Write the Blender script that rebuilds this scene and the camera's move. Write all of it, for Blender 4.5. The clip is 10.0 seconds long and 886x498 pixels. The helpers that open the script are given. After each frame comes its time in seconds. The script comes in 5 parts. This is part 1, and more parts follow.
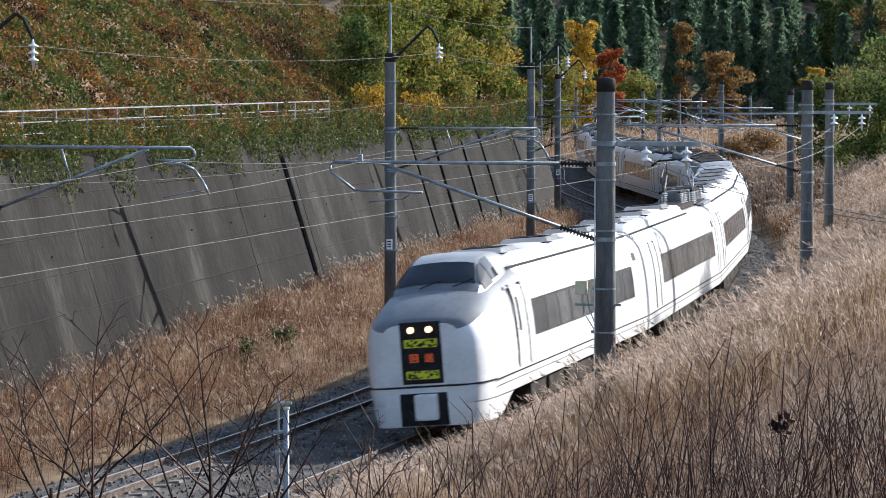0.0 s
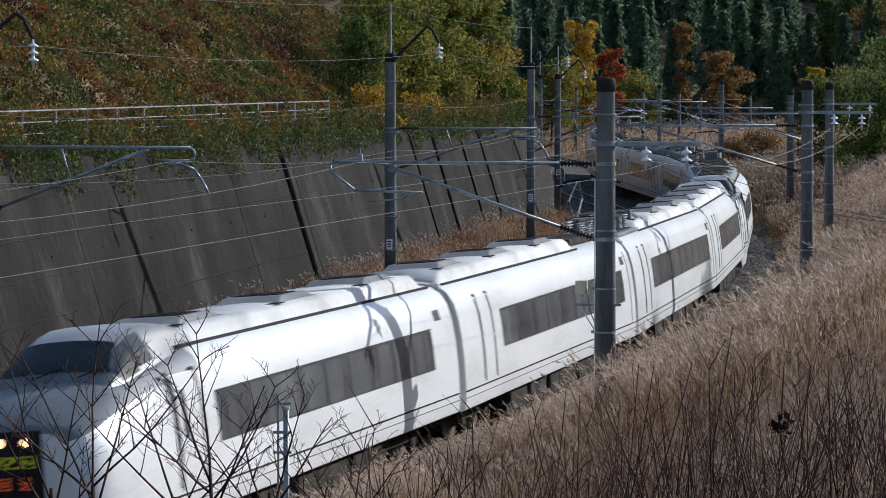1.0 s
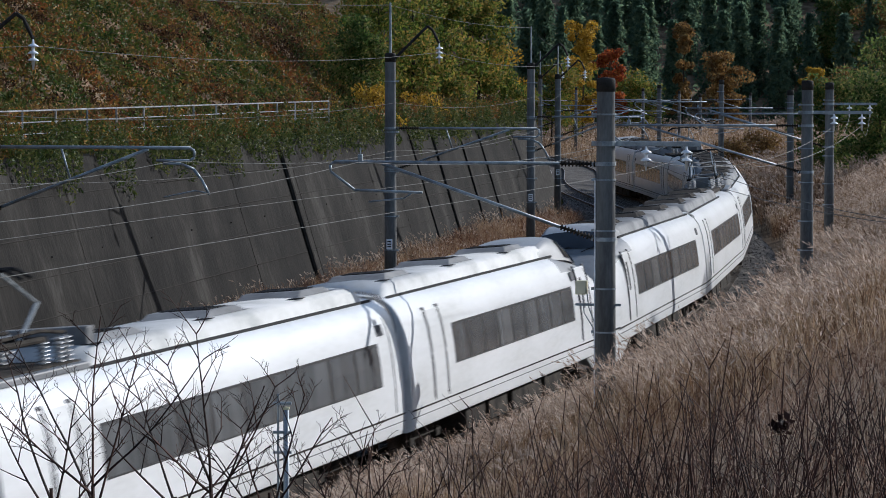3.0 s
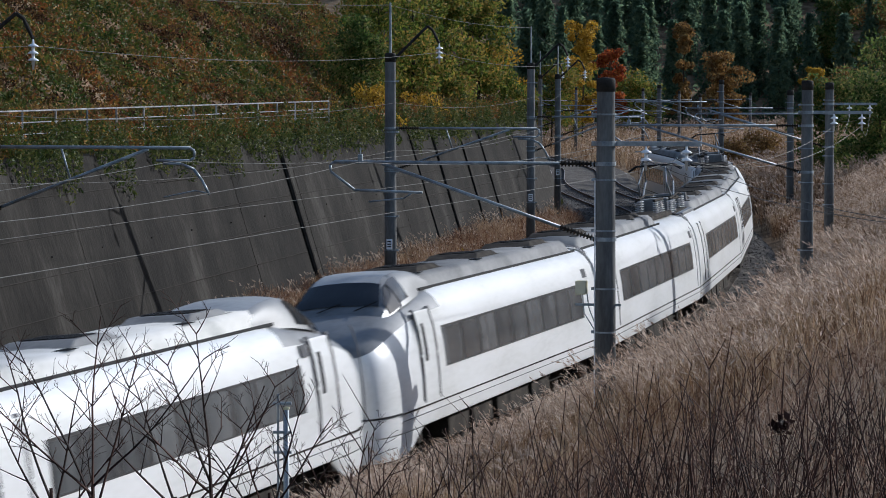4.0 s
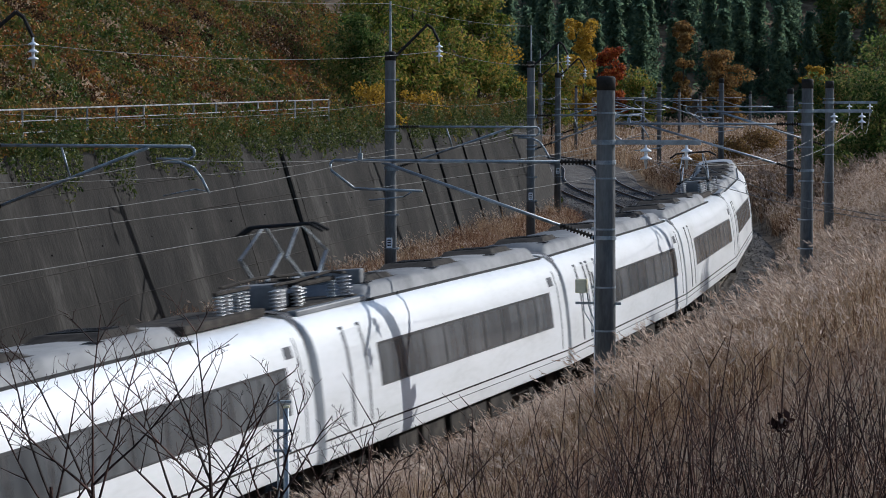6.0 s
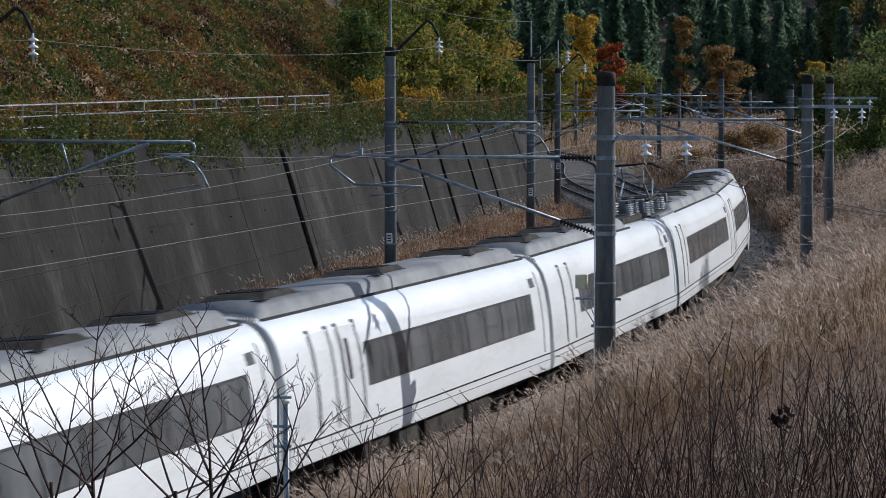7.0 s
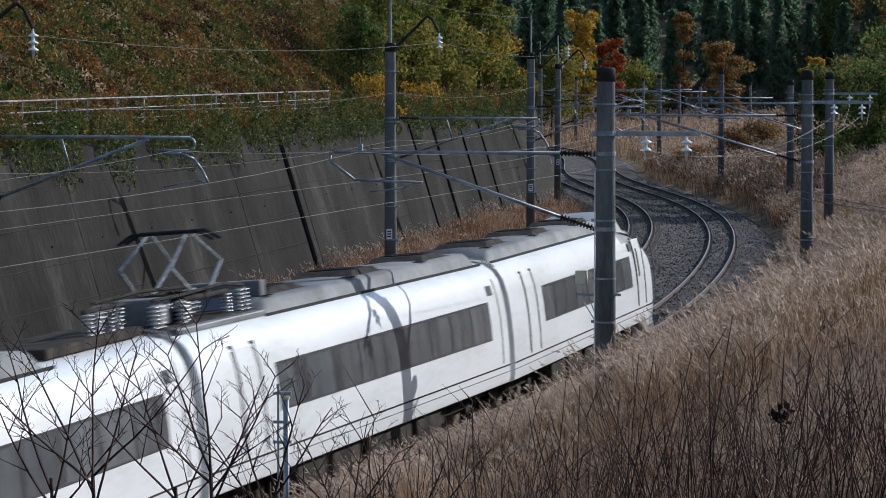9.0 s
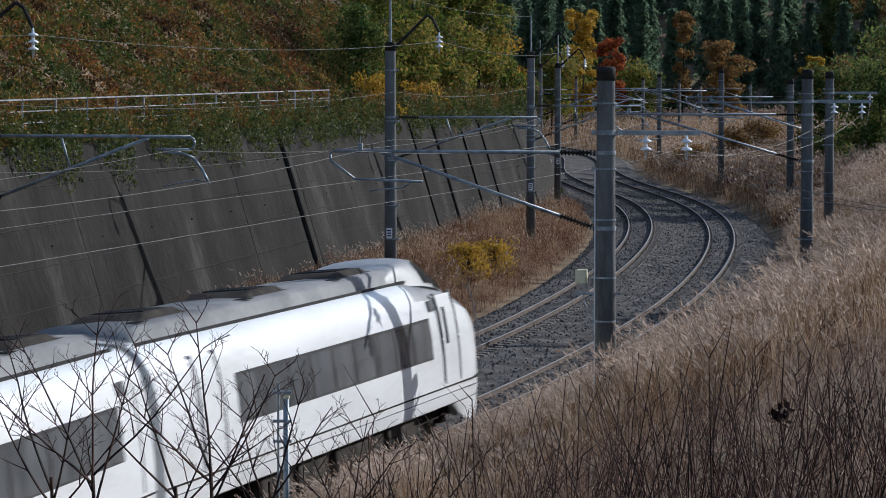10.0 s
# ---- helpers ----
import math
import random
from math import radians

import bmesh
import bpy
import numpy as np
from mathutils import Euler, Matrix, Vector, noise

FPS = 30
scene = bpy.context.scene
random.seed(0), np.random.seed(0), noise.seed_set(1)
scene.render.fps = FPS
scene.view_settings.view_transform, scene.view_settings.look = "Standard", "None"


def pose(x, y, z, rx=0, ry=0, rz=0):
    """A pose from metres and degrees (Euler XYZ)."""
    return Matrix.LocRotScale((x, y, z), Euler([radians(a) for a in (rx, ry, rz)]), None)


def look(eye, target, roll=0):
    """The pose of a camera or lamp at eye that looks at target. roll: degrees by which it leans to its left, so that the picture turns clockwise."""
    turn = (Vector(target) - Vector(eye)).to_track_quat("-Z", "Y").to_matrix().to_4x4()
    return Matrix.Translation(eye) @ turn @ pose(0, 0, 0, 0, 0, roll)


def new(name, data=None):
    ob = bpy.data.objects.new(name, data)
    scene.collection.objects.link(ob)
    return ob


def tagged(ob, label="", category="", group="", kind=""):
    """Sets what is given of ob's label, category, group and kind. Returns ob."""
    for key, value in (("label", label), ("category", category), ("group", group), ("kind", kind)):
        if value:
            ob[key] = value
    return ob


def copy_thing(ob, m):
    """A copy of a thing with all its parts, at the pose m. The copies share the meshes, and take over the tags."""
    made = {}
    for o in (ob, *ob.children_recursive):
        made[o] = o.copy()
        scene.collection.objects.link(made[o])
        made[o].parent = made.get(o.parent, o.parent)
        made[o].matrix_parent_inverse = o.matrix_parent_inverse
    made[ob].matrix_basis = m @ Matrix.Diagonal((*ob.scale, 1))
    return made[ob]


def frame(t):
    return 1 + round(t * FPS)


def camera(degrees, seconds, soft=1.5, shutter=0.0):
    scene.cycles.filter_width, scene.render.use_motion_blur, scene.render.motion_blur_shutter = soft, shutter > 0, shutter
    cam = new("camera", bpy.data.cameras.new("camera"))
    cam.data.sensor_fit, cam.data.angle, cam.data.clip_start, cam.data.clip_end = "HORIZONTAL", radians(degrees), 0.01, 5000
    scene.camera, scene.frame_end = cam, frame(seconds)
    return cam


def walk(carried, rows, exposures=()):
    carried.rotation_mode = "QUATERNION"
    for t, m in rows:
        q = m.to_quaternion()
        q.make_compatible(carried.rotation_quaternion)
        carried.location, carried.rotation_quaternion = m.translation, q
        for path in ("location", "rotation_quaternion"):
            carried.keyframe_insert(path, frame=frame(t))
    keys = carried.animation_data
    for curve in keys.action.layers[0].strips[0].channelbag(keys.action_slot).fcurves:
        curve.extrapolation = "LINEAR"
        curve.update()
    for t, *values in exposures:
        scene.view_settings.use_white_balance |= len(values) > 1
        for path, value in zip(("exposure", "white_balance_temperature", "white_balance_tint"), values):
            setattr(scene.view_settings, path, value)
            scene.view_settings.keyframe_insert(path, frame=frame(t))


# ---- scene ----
cam = camera(15.874, 10.0, soft=0.9, shutter=0.35)
EYE = (0.0, 0.0, 7.725)
PITCH = [(0.0, 3.0433), (5.6, 3.0433), (6.0, 3.070), (6.5, 3.115), (7.0, 3.150), (7.5, 3.176), (8.0, 3.196),
         (8.5, 3.211), (9.0, 3.227), (9.5, 3.241), (10.0, 3.242)]
STOPS = [(0.0, 0.92, 6150, 10), (0.4, 0.53, 6100, 10), (0.9, 0.06, 6000, 10), (1.5, -0.08, 5950, 10), (10.0, -0.08, 5900, 10)]
walk(cam, [(t, pose(*EYE, rx=90 - p)) for t, p in PITCH], exposures=STOPS)

# ---------------- world and sun ----------------
SUN_DIR = Vector((0.8, 0.6, 0.0)).normalized()
SUN_ELEV = radians(25)
world = bpy.data.worlds.new("sky")
scene.world = world
world.use_nodes = True
wn = world.node_tree
sky = wn.nodes.new("ShaderNodeTexSky")
sky.sky_type = "NISHITA"
sky.sun_disc = False
sky.sun_elevation = SUN_ELEV
sky.sun_rotation = math.atan2(SUN_DIR.x, SUN_DIR.y)
wn.links.new(sky.outputs[0], wn.nodes["Background"].inputs[0])
wn.nodes["Background"].inputs[1].default_value = 0.15
sun = new("sun", bpy.data.lights.new("sun", "SUN"))
sun.data.energy = 5.0
sun.data.angle = radians(0.53)
sun.data.color = (1.0, 0.96, 0.9)
sv = Vector((SUN_DIR.x * math.cos(SUN_ELEV), SUN_DIR.y * math.cos(SUN_ELEV), math.sin(SUN_ELEV)))
sun.matrix_world = look(sv * 300, (0, 0, 0))

# ---------------- materials ----------------
def mat(name, colors, scale=4.0, rough=0.8, metal=0.0, bump=0.0, bump_scale=30.0, island=False, fine=None, stretch=(1, 1, 1),
        obj=False, spec=None, trans=0.0):
    """Procedural surface: a colour ramp over noise at two scales, with random shift by piece, and bump."""
    m = bpy.data.materials.new(name)
    m.use_nodes = True
    nt = m.node_tree
    N, L = nt.nodes, nt.links
    b = N["Principled BSDF"]
    b.inputs["Roughness"].default_value = rough
    b.inputs["Metallic"].default_value = metal
    b.inputs["Specular IOR Level"].default_value = spec if spec is not None else (0.5 if rough < 0.5 else 0.1)
    tc = N.new("ShaderNodeTexCoord")
    mp = N.new("ShaderNodeMapping")
    mp.inputs["Scale"].default_value = stretch
    L.new(tc.outputs["Object"], mp.inputs[0])
    n1 = N.new("ShaderNodeTexNoise")
    n1.inputs["Scale"].default_value = scale
    n1.inputs["Detail"].default_value = 4
    n2 = N.new("ShaderNodeTexNoise")
    n2.inputs["Scale"].default_value = fine or scale * 9
    n2.inputs["Detail"].default_value = 3
    L.new(mp.outputs[0], n1.inputs[0])
    L.new(mp.outputs[0], n2.inputs[0])
    mx = N.new("ShaderNodeMath")
    mx.operation = "MULTIPLY_ADD"
    L.new(n2.outputs[0], mx.inputs[0])
    mx.inputs[1].default_value = 0.5
    sc = N.new("ShaderNodeMath")
    sc.operation = "MULTIPLY_ADD"
    L.new(n1.outputs[0], sc.inputs[0])
    sc.inputs[1].default_value = 1.3
    sc.inputs[2].default_value = -0.4
    L.new(sc.outputs[0], mx.inputs[2])
    last = mx.outputs[0]
    if island or obj:
        src = N.new("ShaderNodeNewGeometry").outputs["Random Per Island"] if island else N.new("ShaderNodeObjectInfo").outputs["Random"]
        ad = N.new("ShaderNodeMath")
        ad.operation = "MULTIPLY_ADD"
        L.new(src, ad.inputs[0])
        ad.inputs[1].default_value = (0.8 if island is True else island) if island else 0.3
        sb = N.new("ShaderNodeMath")
        sb.operation = "ADD"
        L.new(last, sb.inputs[0])
        sb.inputs[1].default_value = -ad.inputs[1].default_value / 2
        L.new(sb.outputs[0], ad.inputs[2])
        last = ad.outputs[0]
    ramp = N.new("ShaderNodeValToRGB")
    el = ramp.color_ramp.elements
    while len(el) < len(colors):
        el.new(0.5)
    for i, c in enumerate(colors):
        el[i].position = 0.2 + 0.6 * i / max(1, len(colors) - 1)
        el[i].color = (*c, 1)
    L.new(last, ramp.inputs[0])
    L.new(ramp.outputs[0], b.inputs["Base Color"])
    if bump:
        n3 = N.new("ShaderNodeTexNoise")
        n3.inputs["Scale"].default_value = bump_scale
        n3.inputs["Detail"].default_value = 4
        L.new(mp.outputs[0], n3.inputs[0])
        bp = N.new("ShaderNodeBump")
        bp.inputs["Strength"].default_value = bump
        bp.inputs["Distance"].default_value = 0.05
        L.new(n3.outputs[0], bp.inputs["Height"])
        L.new(bp.outputs[0], b.inputs["Normal"])
    if trans:
        out = N["Material Output"]
        tr = N.new("ShaderNodeBsdfTranslucent")
        L.new(ramp.outputs[0], tr.inputs["Color"])
        ms = N.new("ShaderNodeMixShader")
        ms.inputs[0].default_value = trans
        L.new(b.outputs[0], ms.inputs[1])
        L.new(tr.outputs[0], ms.inputs[2])
        L.new(ms.outputs[0], out.inputs[0])
    return m


def glow(name, color, strength):
    m = mat(name, [color, color], rough=0.3)
    b = m.node_tree.nodes["Principled BSDF"]
    b.inputs["Emission Color"].default_value = (*color, 1)
    b.inputs["Emission Strength"].default_value = strength
    return m


M_EARTH = mat("soil", [(0.075, 0.048, 0.028), (0.17, 0.115, 0.068), (0.28, 0.2, 0.125)], 0.6, 0.95, bump=0.6, bump_scale=6)
M_BALLAST = mat("ballast_stone", [(0.035, 0.032, 0.029), (0.085, 0.077, 0.07), (0.16, 0.148, 0.135)], 1.0, 0.95, bump=1.0, bump_scale=14, fine=22)
M_PEBBLE = mat("ballast_pebble", [(0.03, 0.027, 0.025), (0.095, 0.087, 0.08), (0.22, 0.205, 0.19)], 3, 0.9, island=True)
# vertical streaks are stains; the whole ramp is darkened far below plain concrete
M_CONCRETE = mat("darkened_stained_concrete", [(0.004, 0.0034, 0.0028), (0.011, 0.0095, 0.008), (0.021, 0.0185, 0.0155), (0.05, 0.046, 0.04)], 0.4, 0.9, bump=0.45, bump_scale=9, fine=4.0, stretch=(1, 1, 0.3))
M_JOINT = mat("wall_joint", [(0.02, 0.018, 0.015), (0.05, 0.045, 0.04)], 3, 0.95)
M_POLE = mat("spun_concrete", [(0.08, 0.08, 0.08), (0.14, 0.14, 0.137), (0.2, 0.2, 0.195)], 2.5, 0.8, bump=0.15, bump_scale=40, stretch=(1, 1, 0.25))
M_POLECAP = mat("dark_cap", [(0.015, 0.014, 0.013), (0.05, 0.045, 0.04)], 6, 0.8)
M_STEEL = mat("galvanised_steel", [(0.16, 0.19, 0.21), (0.27, 0.3, 0.32), (0.38, 0.41, 0.43)], 5, 0.5, 0.5)
M_FENCE = mat("fence_aluminium", [(0.14, 0.14, 0.14), (0.24, 0.24, 0.235), (0.42, 0.42, 0.41)], 2.5, 0.5, 0.3)
M_WIRE = mat("contact_wire", [(0.06, 0.06, 0.055), (0.13, 0.125, 0.115)], 5, 0.5, 0.5)
M_PORCELAIN = mat("white_porcelain", [(0.75, 0.76, 0.78), (0.86, 0.87, 0.88)], 5, 0.2)
M_RIBBED = mat("weathered_porcelain", [(0.2, 0.2, 0.2), (0.38, 0.37, 0.36), (0.5, 0.49, 0.48)], 5, 0.35)
M_RUST = mat("rusty_steel", [(0.055, 0.042, 0.035), (0.115, 0.09, 0.075), (0.18, 0.145, 0.12)], 6, 0.85, 0.1)
M_RAILTOP = mat("worn_rail_head", [(0.2, 0.175, 0.155), (0.33, 0.3, 0.275)], 8, 0.45, 0.6, stretch=(1, 1, 1))
M_SLEEPER = mat("concrete_sleeper", [(0.12, 0.1, 0.085), (0.22, 0.19, 0.16)], 4, 0.9, bump=0.2, obj=True)
M_WHITE = mat("white_train_paint", [(0.62, 0.62, 0.6), (0.74, 0.74, 0.73), (0.8, 0.8, 0.8)], 0.7, 0.28, fine=7, stretch=(0.35, 1, 1.6))
M_GREYPAINT = mat("grey_train_paint", [(0.1, 0.105, 0.11), (0.15, 0.155, 0.16), (0.2, 0.205, 0.21)], 0.8, 0.42, fine=9)
M_HOODTOP = mat("pale_grey_canopy_paint", [(0.2, 0.205, 0.21), (0.28, 0.285, 0.29), (0.36, 0.365, 0.37)], 0.9, 0.45, fine=8)
M_ROOFWHITE = mat("pale_roof_paint", [(0.4, 0.4, 0.38), (0.58, 0.57, 0.54), (0.68, 0.67, 0.65)], 0.9, 0.6, fine=8)
M_ROOFGREY = mat("grey_roof_paint", [(0.13, 0.13, 0.13), (0.2, 0.2, 0.2), (0.27, 0.27, 0.26)], 0.9, 0.65, fine=8)
M_BLACK = mat("black_rubber", [(0.012, 0.012, 0.013), (0.03, 0.03, 0.03)], 5, 0.7)
M_UNDER = mat("dusty_underframe", [(0.012, 0.01, 0.009), (0.035, 0.03, 0.025), (0.065, 0.055, 0.045)], 3, 0.9)
M_GLASS = mat("dark_tinted_glass", [(0.05, 0.053, 0.056), (0.1, 0.105, 0.108), (0.15, 0.155, 0.158)], 1.0, 0.16, spec=0.4, stretch=(1.6, 0.3, 0.25), obj=True)
M_SCREEN = mat("cab_glass", [(0.015, 0.018, 0.022), (0.03, 0.033, 0.038)], 0.5, 0.08, spec=0.3)
M_PILLAR = mat("window_pillar", [(0.03, 0.031, 0.033), (0.05, 0.052, 0.054)], 3, 0.3)
M_GAP = mat("grey_gangway_rubber", [(0.07, 0.07, 0.075), (0.13, 0.13, 0.135)], 4, 0.8)
M_RUSSET = mat("russet_grass_blade", [(0.05, 0.022, 0.014), (0.14, 0.06, 0.034), (0.25, 0.13, 0.075), (0.42, 0.3, 0.2)], 0.3, 0.8, island=True, fine=1.0, trans=0.3)
M_DRY = mat("faded_brown_grass", [(0.09, 0.048, 0.032), (0.2, 0.12, 0.08), (0.33, 0.225, 0.16), (0.5, 0.39, 0.3)], 0.3, 0.8, island=True, fine=1.0, trans=0.3)
M_BRUSH = mat("dry_brush_stalk", [(0.03, 0.014, 0.011), (0.085, 0.042, 0.029), (0.18, 0.095, 0.062), (0.33, 0.2, 0.13)], 0.35, 0.85, island=True, fine=1.4, trans=0.15)
M_GRASS = mat("dry_pampas_blade", [(0.1, 0.052, 0.028), (0.21, 0.125, 0.07), (0.35, 0.235, 0.145), (0.48, 0.36, 0.24)], 0.25, 0.8, island=True, fine=1.2, trans=0.35)
M_PLUME = mat("pampas_plume", [(0.26, 0.18, 0.13), (0.43, 0.32, 0.245), (0.62, 0.51, 0.42)], 0.25, 0.9, island=True, trans=0.45)
M_TWIG = mat("bare_red_twig", [(0.01, 0.0055, 0.005), (0.026, 0.013, 0.011), (0.07, 0.036, 0.028)], 3, 0.75, island=True)
M_BARK = mat("dark_bark", [(0.03, 0.024, 0.02), (0.08, 0.065, 0.05)], 6, 0.9, bump=0.4)
M_LEAF = mat("hillside_leaf", [(0.032, 0.058, 0.013), (0.065, 0.105, 0.022), (0.13, 0.14, 0.03), (0.09, 0.072, 0.028), (0.075, 0.095, 0.024), (0.14, 0.09, 0.034), (0.33, 0.2, 0.04), (0.22, 0.08, 0.027)], 0.33, 0.55, island=0.55, fine=0.5, trans=0.3)
M_BRACKEN = mat("withered_bracken", [(0.025, 0.016, 0.01), (0.06, 0.034, 0.018), (0.12, 0.062, 0.028), (0.21, 0.11, 0.04)], 0.4, 0.8, island=0.6, fine=0.9, trans=0.2)
M_IVY = mat("ivy_leaf", [(0.028, 0.045, 0.012), (0.065, 0.09, 0.024), (0.14, 0.14, 0.045)], 0.7, 0.5, island=True, trans=0.3)
M_GREEN = mat("green_leaf", [(0.055, 0.09, 0.016), (0.13, 0.17, 0.03), (0.24, 0.23, 0.045), (0.3, 0.2, 0.05)], 0.3, 0.6, island=True, trans=0.45)
M_DARKGREEN = mat("deep_green_leaf", [(0.035, 0.07, 0.018), (0.08, 0.125, 0.03), (0.14, 0.17, 0.05), (0.2, 0.17, 0.06)], 0.3, 0.6, island=True, trans=0.5)
M_YELLOW = mat("yellow_leaf", [(0.25, 0.15, 0.02), (0.45, 0.28, 0.03), (0.55, 0.36, 0.06)], 0.5, 0.6, island=True, trans=0.35)
M_RED = mat("red_leaf", [(0.16, 0.03, 0.015), (0.34, 0.07, 0.025), (0.42, 0.14, 0.04)], 0.5, 0.6, island=True, trans=0.35)
M_BROWNLEAF = mat("russet_leaf", [(0.13, 0.075, 0.03), (0.26, 0.14, 0.05), (0.36, 0.23, 0.08)], 0.4, 0.7, island=True, trans=0.3)
M_CEDAR = mat("cedar_foliage", [(0.06, 0.105, 0.07), (0.11, 0.17, 0.105), (0.17, 0.22, 0.12)], 0.08, 0.9, island=0.5, fine=0.5, trans=0.6)
M_AMBER = glow("amber_led", (0.75, 0.12, 0.03), 0.25)
M_LEDGREEN = glow("yellow_green_led", (0.2, 0.24, 0.012), 0.28)
M_LAMP = glow("headlamp_glow", (1.0, 0.6, 0.28), 2.0)
M_LENS = mat("lamp_lens", [(0.5, 0.42, 0.34), (0.7, 0.6, 0.5)], 8, 0.15)
M_CREAM = mat("cream_plastic", [(0.6, 0.55, 0.36), (0.75, 0.7, 0.5)], 6, 0.5)

# ---------------- mesh helpers ----------------
def mesh_object(name, verts, faces, material, parent=None, label="", smooth=False):
    me = bpy.data.meshes.new(name)
    me.from_pydata([tuple(v) for v in verts], [], [tuple(f) for f in faces])
    if smooth:
        me.polygons.foreach_set("use_smooth", [True] * len(me.polygons))
    me.materials.append(material)
    me.update()
    ob = new(name, me)
    if parent is not None:
        ob.parent = parent
    if label:
        ob["label"] = label
    return ob


def part(name, bm, material, parent, label="", smooth=False):
    """Links a bmesh as one mesh object under a thing."""
    me = bpy.data.meshes.new(name)
    if smooth:
        for f in bm.faces:
            f.smooth = True
    bm.to_mesh(me)
    bm.free()
    me.materials.append(material)
    ob = new(name, me)
    if parent is not None:
        ob.parent = parent
    if label:
        ob["label"] = label
    return ob


def box(bm, x0, y0, z0, x1, y1, z1, bevel=0.0, m=None):
    r = bmesh.ops.create_cube(bm, size=1, matrix=Matrix.Translation(((x0 + x1) / 2, (y0 + y1) / 2, (z0 + z1) / 2)) @ Matrix.Diagonal((abs(x1 - x0), abs(y1 - y0), abs(z1 - z0), 1)))
    vs = r["verts"]
    if bevel:
        es = {e for v in vs for e in v.link_edges}
        rb = bmesh.ops.bevel(bm, geom=list(es), offset=bevel, segments=2, affect="EDGES", profile=0.6)
        vs = list({v for f in rb["faces"] for v in f.verts} | {v for v in vs if v.is_valid})
    if m is not None:
        bmesh.ops.transform(bm, matrix=m, verts=vs)
    return vs


def tube(bm, a, b, r0, r1=None, seg=8):
    """A tapered round bar from a to b."""
    a, b = Vector(a), Vector(b)
    r1 = r0 if r1 is None else r1
    d = b - a
    m = Matrix.Translation((a + b) / 2) @ d.to_track_quat("Z", "Y").to_matrix().to_4x4()
    bmesh.ops.create_cone(bm, cap_ends=True, segments=seg, radius1=r0, radius2=r1, depth=d.length, matrix=m)


def bent(bm, pts, r, seg=8):
    for a, b in zip(pts[:-1], pts[1:]):
        tube(bm, a, b, r, seg=seg)


def lathe(bm, prof, at, axis=(0, 0, 1), seg=14):
    """A turned shape from (radius, height) pairs."""
    q = Vector(axis).to_track_quat("Z", "Y").to_matrix()
    rings = []
    for r, h in prof:
        rings.append([bm.verts.new(Vector(at) + q @ Vector((r * math.cos(2 * math.pi * i / seg), r * math.sin(2 * math.pi * i / seg), h))) for i in range(seg)])
    for a, b in zip(rings[:-1], rings[1:]):
        for i in range(seg):
            bm.faces.new((a[i], a[(i + 1) % seg], b[(i + 1) % seg], b[i]))
    bm.faces.new(rings[0][::-1])
    bm.faces.new(rings[-1])


def empty(name, m=None):
    ob = new(name)
    ob.empty_display_size = 0.2
    if m is not None:
        ob.matrix_basis = m
    return ob


# ---------------- plan of the line ----------------
# the nearer track's centre line, by its curvature along it; the other track lies SPACING to its left
KNOT_S = [-90, -60, -30, 0, 30, 60, 90, 120, 150, 180, 210, 240]
KNOT_K = [0.0, 0.0054, -0.00222, -0.00254, -0.00168, -0.00244, -0.0033, 0.00228, 0.0024, -0.00436, -0.00334, -0.00333]
X0, Y0, TH0 = 6.05, 95.898, 0.18775
SPACING, GAUGE, CANT = 3.86, 1.13, 0.09
LEAN = CANT / GAUGE
S_ALL = np.arange(-300.0, 300.5, 0.5)
_k = np.interp(S_ALL, KNOT_S, KNOT_K)
_i0 = 600
_h = np.concatenate([[0], np.cumsum(_k[:-1] * 0.5)])
H_ALL = _h - _h[_i0] + TH0
_x = np.concatenate([[0], np.cumsum(np.sin(H_ALL[:-1]) * 0.5)])
_y = np.concatenate([[0], np.cumsum(np.cos(H_ALL[:-1]) * 0.5)])
CX, CY = _x - _x[_i0] + X0, _y - _y[_i0] + Y0


def on_line(s, o=0.0, up=0.0):
    """Point at distance s along the line, o metres to its right, up above the sleepers' plane (which leans)."""
    x, y, h = np.interp(s, S_ALL, CX), np.interp(s, S_ALL, CY), np.interp(s, S_ALL, H_ALL)
    return Vector((x + math.cos(h) * o, y - math.sin(h) * o, up))


def line_offset(x, y):
    """(s, o) of plan points, arrays."""
    x, y = np.asarray(x, float).ravel(), np.asarray(y, float).ravel()
    s, o = np.empty(len(x)), np.empty(len(x))
    for a in range(0, len(x), 4000):
        dx, dy = x[a:a + 4000, None] - CX[None, ::4], y[a:a + 4000, None] - CY[None, ::4]
        i = np.argmin(dx * dx + dy * dy, axis=1)
        h = H_ALL[::4][i]
        ex, ey = dx[np.arange(len(i)), i], dy[np.arange(len(i)), i]
        s[a:a + 4000] = S_ALL[::4][i] + ex * np.sin(h) + ey * np.cos(h)
        o[a:a + 4000] = ex * np.cos(h) - ey * np.sin(h)
    return s, o


WALL_A, WALL_K = -11.8, 0.1656      # the retaining wall's top line: x = A + K * (y - 85)
WALL_TOP, WALL_FOOT, WALL_BATTER = 5.5, 0.4, 0.3


def wall_dist(x, y):
    return (x - (WALL_A + WALL_K * (y - 85))) * 0.9866


def smooth01(a):
    a = np.clip(a, 0, 1)
    return a * a * (3 - 2 * a)


